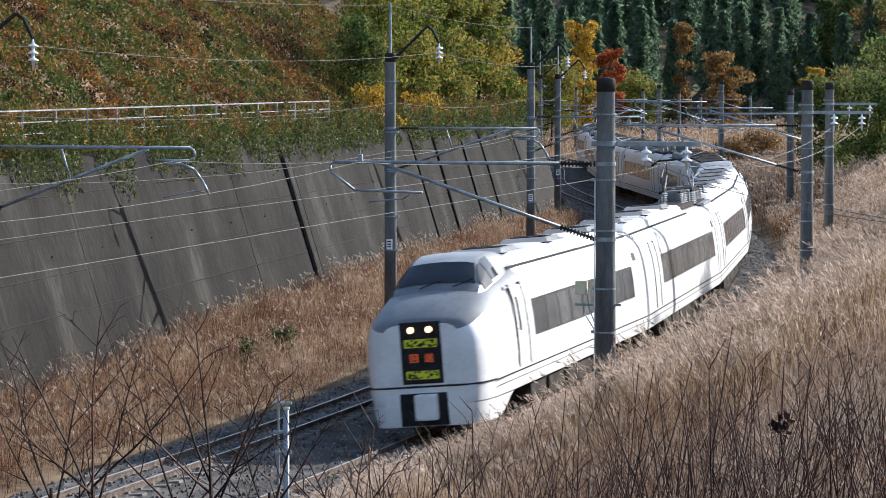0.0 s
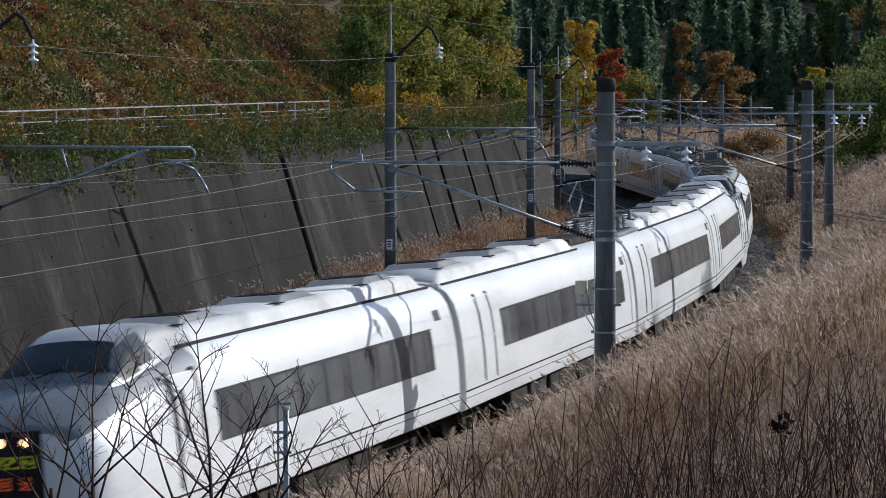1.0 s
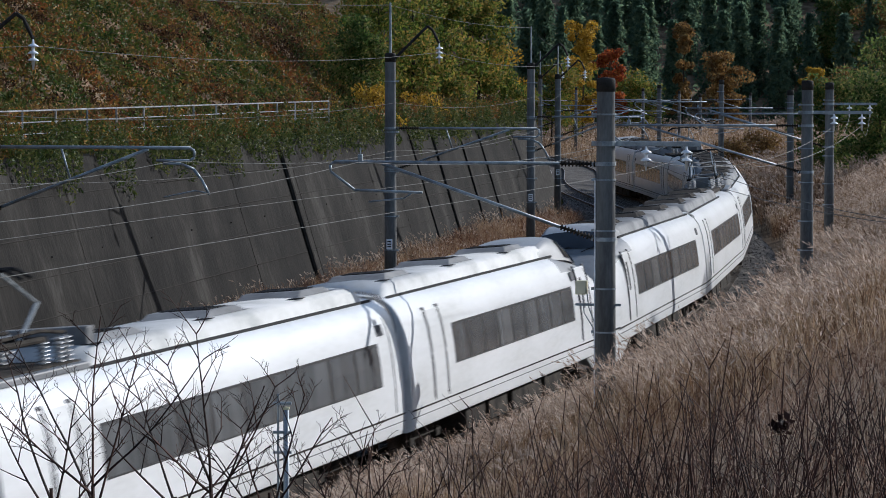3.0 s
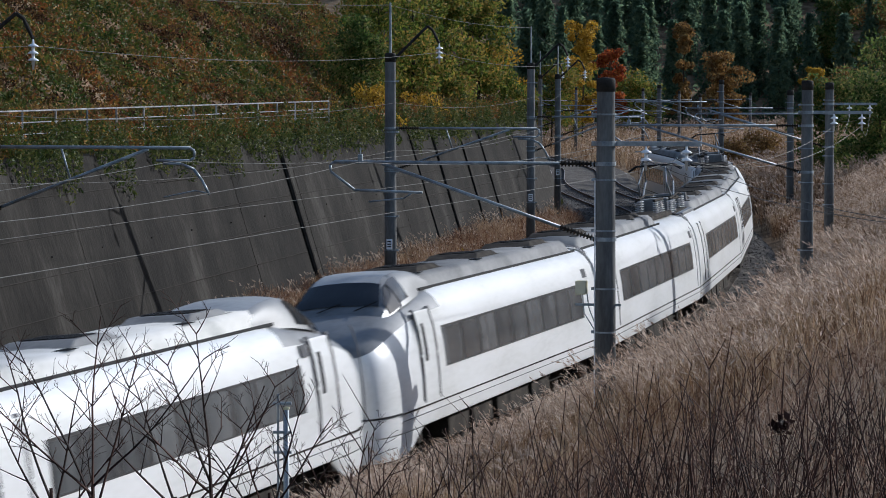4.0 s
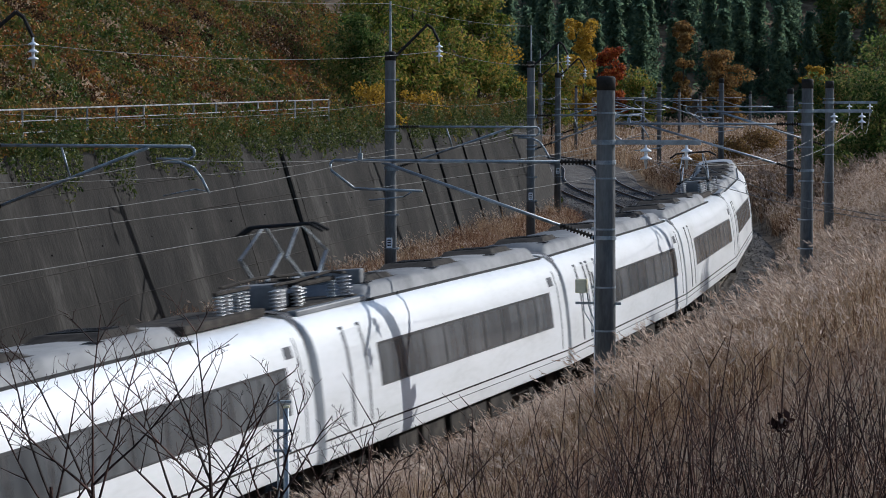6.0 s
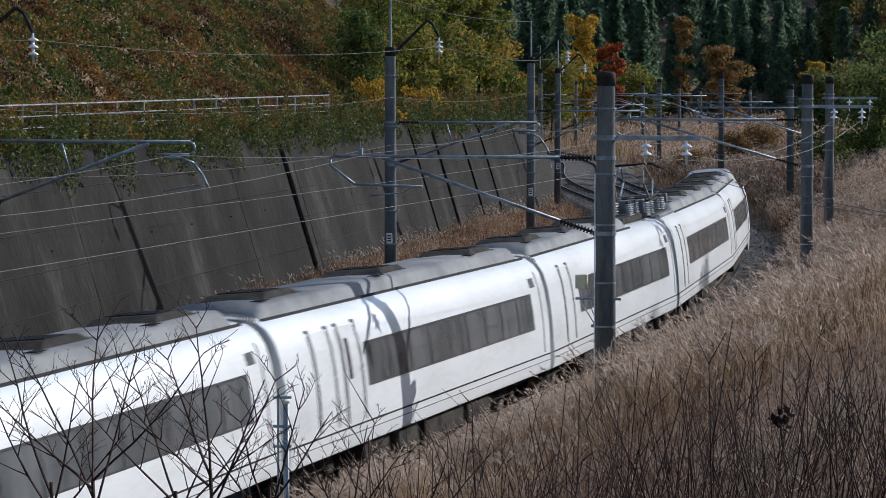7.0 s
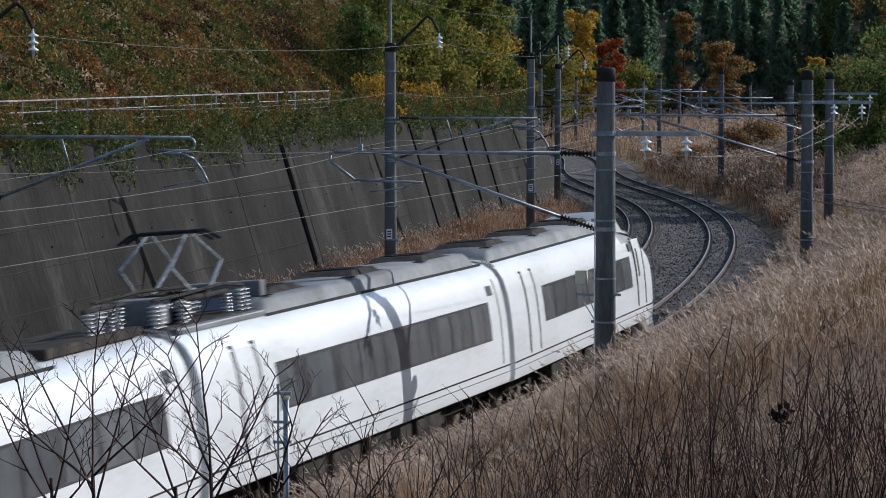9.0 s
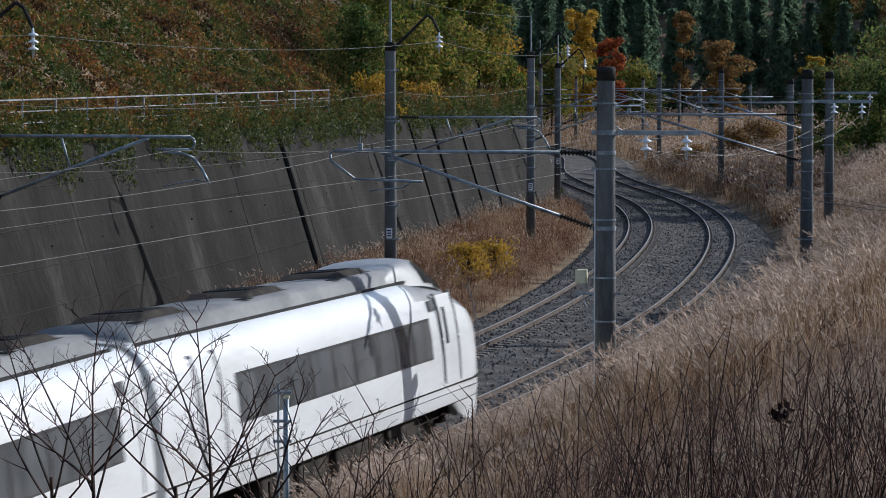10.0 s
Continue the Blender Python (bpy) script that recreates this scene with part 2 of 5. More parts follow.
def ground_z(x, y):
    """Height of the bare ground, arrays."""
    x, y = np.asarray(x, float), np.asarray(y, float)
    shp = x.shape
    s, o = line_offset(x, y)
    x, y = x.ravel(), y.ravel()
    z = np.full(len(x), -0.45)
    # right-hand slope, up to the photographer's bank, sinking into a flat far away
    steep = 0.45 - 0.36 * smooth01((y - 150) / 70)
    r = np.clip(o - 3.0, 0, 15) * steep + np.clip(o - 18, 0, 400) * 0.02
    z = np.where(o > 3, -0.45 + 0.15 + r, z)
    # left strip, rising to the wall's foot
    w = wall_dist(x, y)
    t = smooth01((y - 178) / 14)
    w = w * (1 - t) + (o + 9.4) * t
    l = smooth01((-SPACING - 2.4 - o) / 4.5) * (0.05 + 0.45 * smooth01((y - 82) / 18))
    z = np.where(o < -SPACING - 2.4, -0.45 + l, z)
    # hill behind the wall
    along = smooth01((y - 20) / 15)
    hill = WALL_TOP + 0.3 + np.clip(-w - 3.2, 0, 45) * 0.62 + np.clip(-w - 48, 0, 500) * 0.15
    rise = np.clip((-w - 0.5) / 1.0, 0, 1)
    endf = 1 - smooth01((y - 186) / 25) * 0.8
    z = np.where((w < -0.5) & (y < 400), z + (hill - z) * rise * (endf + (1 - endf) * smooth01((-w - 2) / 14)), z)
    # far hills
    far = np.clip(y - 400, 0, 900) * 0.27 + np.clip(np.abs(x) - 150, 0, 500) * 0.25
    z = z + far * smooth01((y - 330) / 100)
    return z.reshape(shp)


# ---------------- ground, ballast, wall ----------------
def spread(lo, hi, step, far):
    a = list(np.arange(lo, hi + 0.01, step))
    d, v = step * 1.6, hi
    while v < far:
        v += d
        a.append(v)
        d *= 1.5
    d, v = step * 1.6, lo
    while v > -far:
        v -= d
        a.insert(0, v)
        d *= 1.5
    return np.array(a)


def build_ground():
    xs, ys = spread(-40, 60, 1.0, 2500), spread(-20, 360, 1.5, 2500)
    gx, gy = np.meshgrid(xs, ys)
    gz = ground_z(gx, gy)
    rng = np.random.default_rng(3)
    s, o = line_offset(gx, gy)
    loose = ((np.abs(o + SPACING / 2) > 6) & (np.hypot(gx, gy).ravel() > 6)).reshape(gx.shape)
    gz = gz + loose * rng.normal(0, 0.07, gz.shape)
    nx, ny = len(xs), len(ys)
    v = np.stack([gx.ravel(), gy.ravel(), gz.ravel()], 1)
    i = (np.arange(ny - 1)[:, None] * nx + np.arange(nx - 1)[None, :]).ravel()
    f = np.stack([i, i + 1, i + nx + 1, i + nx], 1)
    ob = mesh_object("ground", v.tolist(), f.tolist(), M_EARTH, smooth=True)
    tagged(ob, "brown earth bank and cutting under dry autumn grass", "ground", kind="structure")


def ribbon_along(s_list, prof):
    """Loft of an (offset, height) profile along the line."""
    v, f = [], []
    n = len(prof)
    for s in s_list:
        for o, z in prof:
            v.append(on_line(s, o, z))
    for a in range(len(s_list) - 1):
        for b in range(n - 1):
            i = a * n + b
            f.append((i, i + 1, i + n + 1, i + n))
    return v, f


S_TRACK = list(np.arange(-150, 258, 2.0))


def build_ballast():
    c, sp = CANT, SPACING
    prof = [(-sp - 3.0, -0.75), (-sp - 1.75, -0.2), (-sp - 0.6, -0.13), (-sp + 0.6, c - 0.13), (-sp + 1.5, -0.02 - 0.08), (-1.5, -0.2 + 0.02), (-0.6, -0.13), (0.6, c - 0.13), (1.75, c - 0.16), (3.1, -0.75)]
    v, f = ribbon_along(S_TRACK, prof)
    ob = mesh_object("ballast", v, f, M_BALLAST)
    tagged(ob, "grey crushed stone ballast bed under both tracks", "ballast", kind="structure")
    # loose stones on the bed
    rng = np.random.default_rng(8)
    n = 26000
    s = -45 + 175 * rng.random(n) ** 1.1
    o = rng.uniform(-sp - 2.6, 2.9, n)
    po, pz = [p[0] for p in prof], [p[1] for p in prof]
    z = np.interp(o, po, pz)
    x, y, h = np.interp(s, S_ALL, CX), np.interp(s, S_ALL, CY), np.interp(s, S_ALL, H_ALL)
    c0 = np.stack([x + np.cos(h) * o, y - np.sin(h) * o, z], 1)
    r = rng.uniform(0.025, 0.06, n)
    dirs = np.array([(1, 0, 0), (0, 1, 0), (-1, 0, 0), (0, -1, 0), (0, 0, 1)], float)
    jit = rng.uniform(0.6, 1.3, (n, 5, 1))
    ang = rng.uniform(0, 6.28, n)
    ca, sa = np.cos(ang), np.sin(ang)
    d = np.broadcast_to(dirs, (n, 5, 3)).copy()
    dx = d[..., 0] * ca[:, None] - d[..., 1] * sa[:, None]
    dy = d[..., 0] * sa[:, None] + d[..., 1] * ca[:, None]
    d[..., 0], d[..., 1] = dx, dy
    v = (c0[:, None] + d * jit * r[:, None, None]).reshape(-1, 3)
    b = np.arange(n)[:, None, None] * 5
    f = (b + np.array([[0, 1, 4], [1, 2, 4], [2, 3, 4], [3, 0, 4]])[None]).reshape(-1, 3)
    ob = mesh_object("ballast_stones", v.tolist(), f.tolist(), M_PEBBLE)
    tagged(ob, "loose grey and brown ballast stones along the track", "stones", kind="stuff")


def build_track(name, centre):
    """Two rails on sleepers; the outer rail lies higher."""
    tr = empty(name)
    tagged(tr, "narrow gauge railway track with rusty rails on concrete sleepers", "railway track", "tracks", kind="structure")
    for side in (-1, 1):
        o = centre + side * GAUGE / 2
        z = CANT if side > 0 else 0.0
        prof = [(o - 0.06, z - 0.15), (o - 0.055, z - 0.135), (o - 0.012, z - 0.12), (o - 0.012, z - 0.045), (o - 0.032, z - 0.035), (o - 0.032, z - 0.004), (o + 0.032, z - 0.004),
                (o + 0.032, z - 0.035), (o + 0.012, z - 0.045), (o + 0.012, z - 0.12), (o + 0.055, z - 0.135), (o + 0.06, z - 0.15)]
        v, f = ribbon_along(S_TRACK, prof)
        rail = mesh_object("rail", v, f, M_RUST, tr, "rusty brown rail")
        v, f = ribbon_along(S_TRACK, [(o - 0.028, z - 0.003), (o - 0.02, z + 0.002), (o + 0.02, z + 0.002), (o + 0.028, z - 0.003)])
        mesh_object("rail_head", v, f, M_RAILTOP, rail, "worn shiny running surface")
    bm = bmesh.new()
    box(bm, -1.0, -0.12, -0.16, 1.0, 0.12, -0.01, 0.02)
    for q in (-1, 1):
        for e in (-1, 1):
            box(bm, q * 0.565 + e * 0.1 - 0.035, -0.06, -0.02, q * 0.565 + e * 0.1 + 0.035, 0.06, 0.03)
    me = bpy.data.meshes.new("sleeper")
    bm.to_mesh(me)
    bm.free()
    me.materials.append(M_SLEEPER)
    for i in range(230):
        s = -45 + 0.66 * i
        p = on_line(s, centre, CANT / 2 - 0.13)
        ob = new("sleeper", me)
        ob.parent = tr
        h = np.interp(s, S_ALL, H_ALL)
        ob.matrix_basis = Matrix.Translation(p) @ Matrix.Rotation(-h, 4, "Z") @ Matrix.Rotation(-LEAN, 4, "Y")


def wall_point(y, drop, out=0.0):
    """A point of the wall's face: y of its top line, drop below the top, out of the face."""
    x = WALL_A + WALL_K * (y - 85)
    k = WALL_BATTER * drop + out
    return Vector((x + 0.9866 * k, y - 0.1634 * k, WALL_TOP - drop))


def build_wall():
    wall = empty("wall_west")
    tagged(wall, "stained grey battered concrete retaining wall, darkened overall, with dark joints", "retaining wall", kind="structure")
    rng = random.Random(5)
    edges = []
    y = 40.0
    while y < 190:
        edges.append(y)
        y += 10.0
    rows = [-0.02, 0.9, 1.9, 2.9, 3.9, 5.2]
    # poured bays, each set off by an open joint
    for y0, y1 in zip(edges[:-1], edges[1:]):
        off = rng.uniform(-0.012, 0.012)
        v, f = [], []
        g = 0.016
        ys = np.linspace(y0 + g, y1 - g, 5)
        drops = [-0.02, 0.02, 1.0, 2.0, 3.0, 4.0, 5.0, 6.2]
        for yy in ys:
            for d in drops:
                v.append(wall_point(yy, max(d, 0.0), off - (0.02 if d < 0 else 0)))
        n = len(drops)
        for a in range(4):
            for b in range(n - 1):
                i = a * n + b
                f.append((i, i + n, i + n + 1, i + 1))
        # top and returns into the joints
        k = len(v)
        for yy in (ys[0], ys[-1]):
            v.append(wall_point(yy, 0, -1.9))
            v.append(wall_point(yy, 6.2, -0.12))
            v.append(wall_point(yy, 0, -0.12))
        f.append((0, k, k + 3, 4 * n))
        f.append((0, n - 1, k + 1, k + 2))
        f.append((4 * n, k + 5, k + 4, 5 * n - 1))
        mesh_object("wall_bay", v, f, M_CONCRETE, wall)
    v = [wall_point(40, 0, -0.1), wall_point(190, 0, -0.1), wall_point(190, 6.2, -0.1), wall_point(40, 6.2, -0.1)]
    mesh_object("joint_backing", v, [(0, 1, 2, 3)], M_JOINT, wall, "dark recessed joint")
    # narrow horizontal pour lines and drain holes
    bm = bmesh.new()
    for d in (1.0, 2.05, 3.1, 4.15, 5.2):
        for y0, y1 in zip(edges[:-1], edges[1:]):
            a, b = wall_point(y0 + 0.1, d, 0.016), wall_point(y1 - 0.1, d, 0.016)
            tube(bm, a, b, 0.014, seg=4)
    part("pour_line", bm, M_JOINT, wall, "thin dark pour line")
    for i in range(24):
        yy = 55 + i * 5.3 + rng.uniform(-0.2, 0.2)
        for d in (2.6,):
            bm = bmesh.new()
            p = wall_point(yy, d, 0)
            tube(bm, p - Vector((0.05, -0.008, 0)), p + Vector((0.05, -0.008, -0.01)), 0.024, seg=8)
            part("weep_hole", bm, M_JOINT, wall)
    # the broad open joint with its drain channel, and pipes further on
    for yy, r in ((118.5, 0.13), (146.0, 0.05), (152.0, 0.07), (160.0, 0.05), (166.0, 0.05)):
        bm = bmesh.new()
        tube(bm, wall_point(yy, 0.0, 0.05), wall_point(yy + 0.1, 6.1, 0.05), r, seg=8)
        part("drain_channel", bm, M_JOINT, wall, "dark mossy drain channel")


def build_fence():
    """Pipe fence on the wall's top."""
    fence = empty("fence", Matrix.Translation(wall_point(100, 0, -0.9)))
    tagged(fence, "pale metal pipe railing on top of the retaining wall", "fence")
    inv = fence.matrix_basis.inverted()

    def fp(y, z):
        x = WALL_A + WALL_K * (y - 85)
        return inv @ Vector((x - 0.85, y, z))
    top = 6.85
    ys = list(np.arange(60, 134, 3.3))
    for y in ys:
        bm = bmesh.new()
        tube(bm, fp(y, WALL_TOP - 0.02), fp(y, top + 0.03), 0.033, seg=8)
        part("post", bm, M_FENCE, fence)
    for a, b in zip(ys[:-1], ys[1:]):
        for z, r in ((top, 0.026), (top - 0.33, 0.018), (top - 0.66, 0.015)):
            bm = bmesh.new()
            tube(bm, fp(a, z), fp(b, z), r, seg=6)
            part("rail_bar", bm, M_FENCE, fence)


build_ground()
build_ballast()
build_wall()
build_fence()


# ---------------- poles and overhead line ----------------
def pole_shaft(thing, r0, r1, z0, z1, cap=True):
    bm = bmesh.new()
    lathe(bm, [(r0, z0), (r0 + (r1 - r0) * 0.5, (z0 + z1) / 2), (r1, z1 - (0.28 if cap else 0)), (r1, z1 - (0.28 if cap else 0.0) + 0.001)], (0, 0, 0), seg=20)
    part("shaft", bm, M_POLE, thing, smooth=True)
    if cap:
        bm = bmesh.new()
        lathe(bm, [(r1 * 1.05, z1 - 0.28), (r1 * 1.05, z1 - 0.04), (r1 * 0.9, z1), (0.02, z1 + 0.01)], (0, 0, 0), seg=20)
        part("cap", bm, M_POLECAP, thing, "dark weathered cap", smooth=True)


def band(thing, z, r, h=0.05):
    bm = bmesh.new()
    lathe(bm, [(r, z - h / 2), (r + 0.015, z - h / 2), (r + 0.015, z + h / 2), (r, z + h / 2)], (0, 0, 0), seg=18)
    box(bm, r, -0.04, z - 0.03, r + 0.09, 0.04, z + 0.03)
    part("clamp_band", bm, M_STEEL, thing, "grey steel clamp band")


def disc_string(thing, at, n=2, r=0.13, drop=0.16, name="insulator"):
    """A string of white porcelain discs hanging from a point."""
    at = Vector(at)
    bm = bmesh.new()
    prof = []
    for i in range(n):
        z = -0.1 - i * drop
        prof += [(0.03, z), (r * 0.5, z - 0.01), (r, z - 0.05), (r * 0.95, z - 0.07), (0.04, z - 0.06)]
    lathe(bm, [(0.02, 0.0)] + prof + [(0.02, -0.2 - n * drop)], at, seg=14)
    part(name, bm, M_PORCELAIN, thing, "white porcelain disc insulators", smooth=True)


def rod_insulator(thing, a, b, r=0.065):
    a, b = Vector(a), Vector(b)
    L = (b - a).length
    n = max(4, int(L / 0.07))
    prof = [(0.025, 0)]
    for i in range(n):
        z = L * (i + 0.5) / n
        prof += [(0.028, z - 0.025), (r, z - 0.008), (r, z + 0.006), (0.028, z + 0.012)]
    prof.append((0.025, L))
    bm = bmesh.new()
    lathe(bm, prof, a, b - a, seg=10)
    part("rod_insulator", bm, M_UNDER, thing, "brown ribbed rod insulator", smooth=True)


def catenary_pole(x, y, z0, top, r, toward, arm_z, reach, strut_z, label, steady=True, feeder=None, cross=0.0, hook=False, group="catenary poles"):
    """Concrete pole with a hinged cantilever reaching toward a plan direction."""
    th = math.atan2(toward[1], toward[0])
    p = empty("catenary_pole", Matrix.Translation((x, y, z0)) @ Matrix.Rotation(th, 4, "Z"))
    tagged(p, label, "catenary pole", group)
    h = top - z0
    pole_shaft(p, r * 1.1, r * 0.92, 0, h)
    for z in (0.3, 0.42, 0.58, 0.72, 0.9):
        band(p, h * z, r * 1.0, 0.035)
    az, sz = arm_z - z0, strut_z - z0
    band(p, az, r * 0.98, 0.08)
    band(p, sz, r * 1.03, 0.08)
    rod_insulator(p, (r, 0, az), (r + 0.75, 0, az))
    rod_insulator(p, (r, 0, sz), (r + 0.75, 0, sz + 0.75 * (az - sz) / (reach * 0.82)))
    bm = bmesh.new()
    tube(bm, (r + 0.75, 0, az), (reach, 0, az), 0.036, seg=10)
    part("top_tube", bm, M_STEEL, p, "grey steel cantilever tube", smooth=True)
    bm = bmesh.new()
    k = (az - 0.03 - sz) / (reach * 0.82)
    tube(bm, (r + 0.75, 0, sz + 0.75 * k), (reach * 0.82, 0, az - 0.03), 0.036, seg=10)
    part("stay_tube", bm, M_STEEL, p, smooth=True)
    if hook:
        bm = bmesh.new()
        bent(bm, [(reach, 0, az), (reach + 0.09, 0, az - 0.06), (reach + 0.09, 0, az - 0.2), (reach, 0, az - 0.27), (reach - 0.75, 0, az - 0.27)], 0.03, 8)
        part("end_loop", bm, M_STEEL, p, smooth=True)
        bm = bmesh.new()
        box(bm, -0.09, -r * 1.05 - 0.012, 2.35 - z0, 0.09, -r * 1.05 + 0.03, 2.68 - z0, 0.004)
        tag = part("pole_tag", bm, M_PORCELAIN, p, "small white enamel tag")
        bm = bmesh.new()
        for bar in (2.42, 2.5, 2.58):
            box(bm, -0.06, -r * 1.05 - 0.018, bar - z0, 0.06, -r * 1.05 - 0.01, bar + 0.04 - z0)
        part("tag_bars", bm, M_BLACK, tag)
        bm = bmesh.new()
        bent(bm, [(reach - 0.6, 0, az - 0.33), (reach - 0.2, 0, az - 0.34), (reach + 0.08, 0, az - 0.45), (reach + 0.26, 0, az - 0.68), (reach + 0.42, 0, az - 0.98)], 0.032, 8)
        part("drop_arm", bm, M_STEEL, p, smooth=True)
        bm = bmesh.new()
        bent(bm, [(reach + 0.4, 0, az - 0.95), (reach + 0.1, 0, az - 0.9), (reach - 0.6, 0, az - 1.05)], 0.014, 6)
        part("steady_arm", bm, M_STEEL, p, smooth=True)
        bm = bmesh.new()
        q = reach - 2.9
        tube(bm, (q, 0, az), (q + 0.2, 0, sz + (q + 0.2) * k), 0.025, seg=8)
        part("brace", bm, M_STEEL, p, smooth=True)
    elif steady:
        bm = bmesh.new()
        bent(bm, [(reach, 0, az), (reach + 0.08, 0, az - 0.06), (reach + 0.07, 0, az - 0.2), (reach - 0.45, 0, az - 0.58), (reach - 1.9, 0, az - 0.62)], 0.028, 8)
        part("registration_tube", bm, M_STEEL, p, smooth=True)
        bm = bmesh.new()
        bent(bm, [(reach - 1.7, 0, az - 0.62), (reach - 1.5, 0, az - 0.74), (reach - 0.75, 0.0, az - 0.82)], 0.016, 6)
        part("steady_arm", bm, M_STEEL, p, smooth=True)
        bm = bmesh.new()
        box(bm, reach - 0.62, -0.04, az, reach - 0.52, 0.04, az + 0.16, 0.01)
        tube(bm, (reach - 0.57, 0, az + 0.15), (reach - 0.57, 0, az + 0.3), 0.015, seg=6)
        part("wire_clamp", bm, M_STEEL, p)
    if cross:
        # flat bar on the far side with two hanging strings of discs
        cz = cross - z0
        band(p, cz, r, 0.1)
        bm = bmesh.new()
        box(bm, -r - 1.75, -0.05, cz - 0.05, r + 0.1, 0.0, cz + 0.05, 0.008)
        part("cross_bar", bm, M_STEEL, p, "flat grey steel cross bar")
        for q in (0.62, 1.45):
            disc_string(p, (-r - q, -0.03, cz - 0.02), 2, 0.12, 0.16)
    if feeder:
        # bent arm on the pole's head with a string of discs
        dx, dz = feeder
        bm = bmesh.new()
        bent(bm, [(r * 0.9, 0, h - 0.15), (dx - 0.05, 0, h + dz), (dx + 0.12, 0, h + dz - 0.12), (dx + 0.33, 0, h + dz - 0.55)], 0.045, 6)
        part("feeder_arm", bm, M_POLECAP, p, "dark bent steel feeder arm")
        disc_string(p, (dx + 0.33, 0, h + dz - 0.55), 3, 0.12, 0.15)
        bm = bmesh.new()
        tube(bm, (0, 0, h - 0.05), (0, 0, h + 1.6), 0.045, 0.035, seg=8)
        part("ground_wire_mast", bm, M_STEEL, p, "thin steel mast for the ground wire")
    return p


# right-hand row
pole_b = catenary_pole(3.3, 64.4, 0.4, 7.77, 0.2, (-0.967, 0.255), 6.03, 5.75, 4.5, "grey concrete catenary pole with dark cap beside the track", cross=6.44)
bm = bmesh.new()
box(bm, 0.36, 0.02, 2.98, 0.58, 0.24, 3.26, 0.02)
part("signal_box", bm, M_CREAM, pole_b, "small cream box on a bracket")
bm = bmesh.new()
box(bm, -0.32, -0.02, 2.74, 0.62, 0.02, 2.79)
bent(bm, [(0.45, 0.1, 2.98), (0.42, 0.1, 2.6), (0.2, 0.1, 2.25)], 0.012, 6)
bent(bm, [(0.36, 0.1, 2.98), (0.32, 0.1, 2.7), (0.2, 0.1, 2.4)], 0.012, 6)
part("bracket", bm, M_STEEL, pole_b, "thin steel bracket and cables")
bm = bmesh.new()
bent(bm, [(0.205, 0.1, 0.2), (0.2, 0.1, 5.3)], 0.014, 6)
part("cable", bm, M_PORCELAIN, pole_b, "thin white cable down the pole")
R = "grey concrete catenary pole standing in pampas grass"
catenary_pole(11.0, 96.0, 0.4, 7.71, 0.185, (-0.98, 0.19), 6.35, 6.0, 4.95, R, cross=6.75)
catenary_pole(15.8, 130.0, 0.5, 7.62, 0.185, (-0.99, 0.12), 6.35, 5.4, 5.0, R, cross=6.75)
catenary_pole(18.9, 173.0, 0.5, 7.18, 0.185, (-1, 0.02), 6.2, 5.6, 4.8, "grey concrete pole at the bend of the line")
catenary_pole(18.2, 208.0, 0.2, 7.73, 0.185, (-1, -0.05), 6.3, 5.6, 4.8, "distant grey concrete pole behind the grass")
catenary_pole(17.0, 250.0, 0.1, 7.36, 0.17, (-1, 0), 6.2, 5.2, 4.8, "distant grey concrete pole behind the grass")
# left-hand row
L = "slim grey concrete catenary pole before the retaining wall"
catenary_pole(-10.35, 68.2, -0.35, 8.4, 0.185, (0.967, -0.255), 6.3, 5.2, 4.75, L, hook=True, feeder=(1.35, 0.75))
catenary_pole(-1.67, 101.0, -0.35, 8.58, 0.185, (0.98, -0.19), 6.2, 4.7, 4.9, L, hook=True, feeder=(1.25, 0.85))
catenary_pole(3.9, 141.0, -0.35, 8.49, 0.185, (0.99, -0.09), 6.1, 4.8, 4.6, L, hook=True, feeder=(1.3, 0.85))
catenary_pole(6.5, 180.0, -0.35, 8.06, 0.18, (1, 0.0), 6.0, 4.8, 4.6, "slim grey concrete catenary pole at the bend", hook=True, feeder=(1.2, 0.8))
catenary_pole(6.6, 216.0, 0.9, 8.1, 0.15, (1, 0.05), 6.0, 4.8, 4.6, "slim grey concrete catenary pole at the bend", hook=True, feeder=(1.2, 0.8))
for px, py, tz in ((13.8, 330.0, 7.0), (24.5, 330.0, 6.6), (27.5, 340.0, 6.2), (34.0, 352.0, 6.3), (20.0, 318.0, 6.9), (5.8, 255.0, 7.4)):
    catenary_pole(px, py, 0.3, tz, 0.15, (-1, 0), 5.6, 5.0, 4.4, "distant slim grey concrete pole", steady=False)


def wire(name, pts, sag, r, label):
    """A hanging wire through supports, as one round strand."""
    out = []
    for a, b in zip(pts[:-1], pts[1:]):
        a, b = Vector(a), Vector(b)
        n = 10
        for i in range(n):
            t = i / n
            q = a.lerp(b, t)
            q.z -= sag * 4 * t * (1 - t)
            out.append(q)
    out.append(Vector(pts[-1]))
    o = Vector(pts[0])
    bm = bmesh.new()
    rings = []
    for i, q in enumerate(out):
        d = (out[min(i + 1, len(out) - 1)] - out[max(i - 1, 0)]).normalized()
        u = d.cross(Vector((0, 0, 1))).normalized()
        w = u.cross(d)
        rings.append([bm.verts.new(q - o + u * (r * math.cos(a)) + w * (r * math.sin(a))) for a in (0, 1.571, 3.142, 4.712)])
    for a, b in zip(rings[:-1], rings[1:]):
        for i in range(4):
            bm.faces.new((a[i], a[(i + 1) % 4], b[(i + 1) % 4], b[i]))
    ob = part(name, bm, M_WIRE, None)
    ob.matrix_basis = Matrix.Translation(o)
    return tagged(ob, label, "wire", "overhead wires")


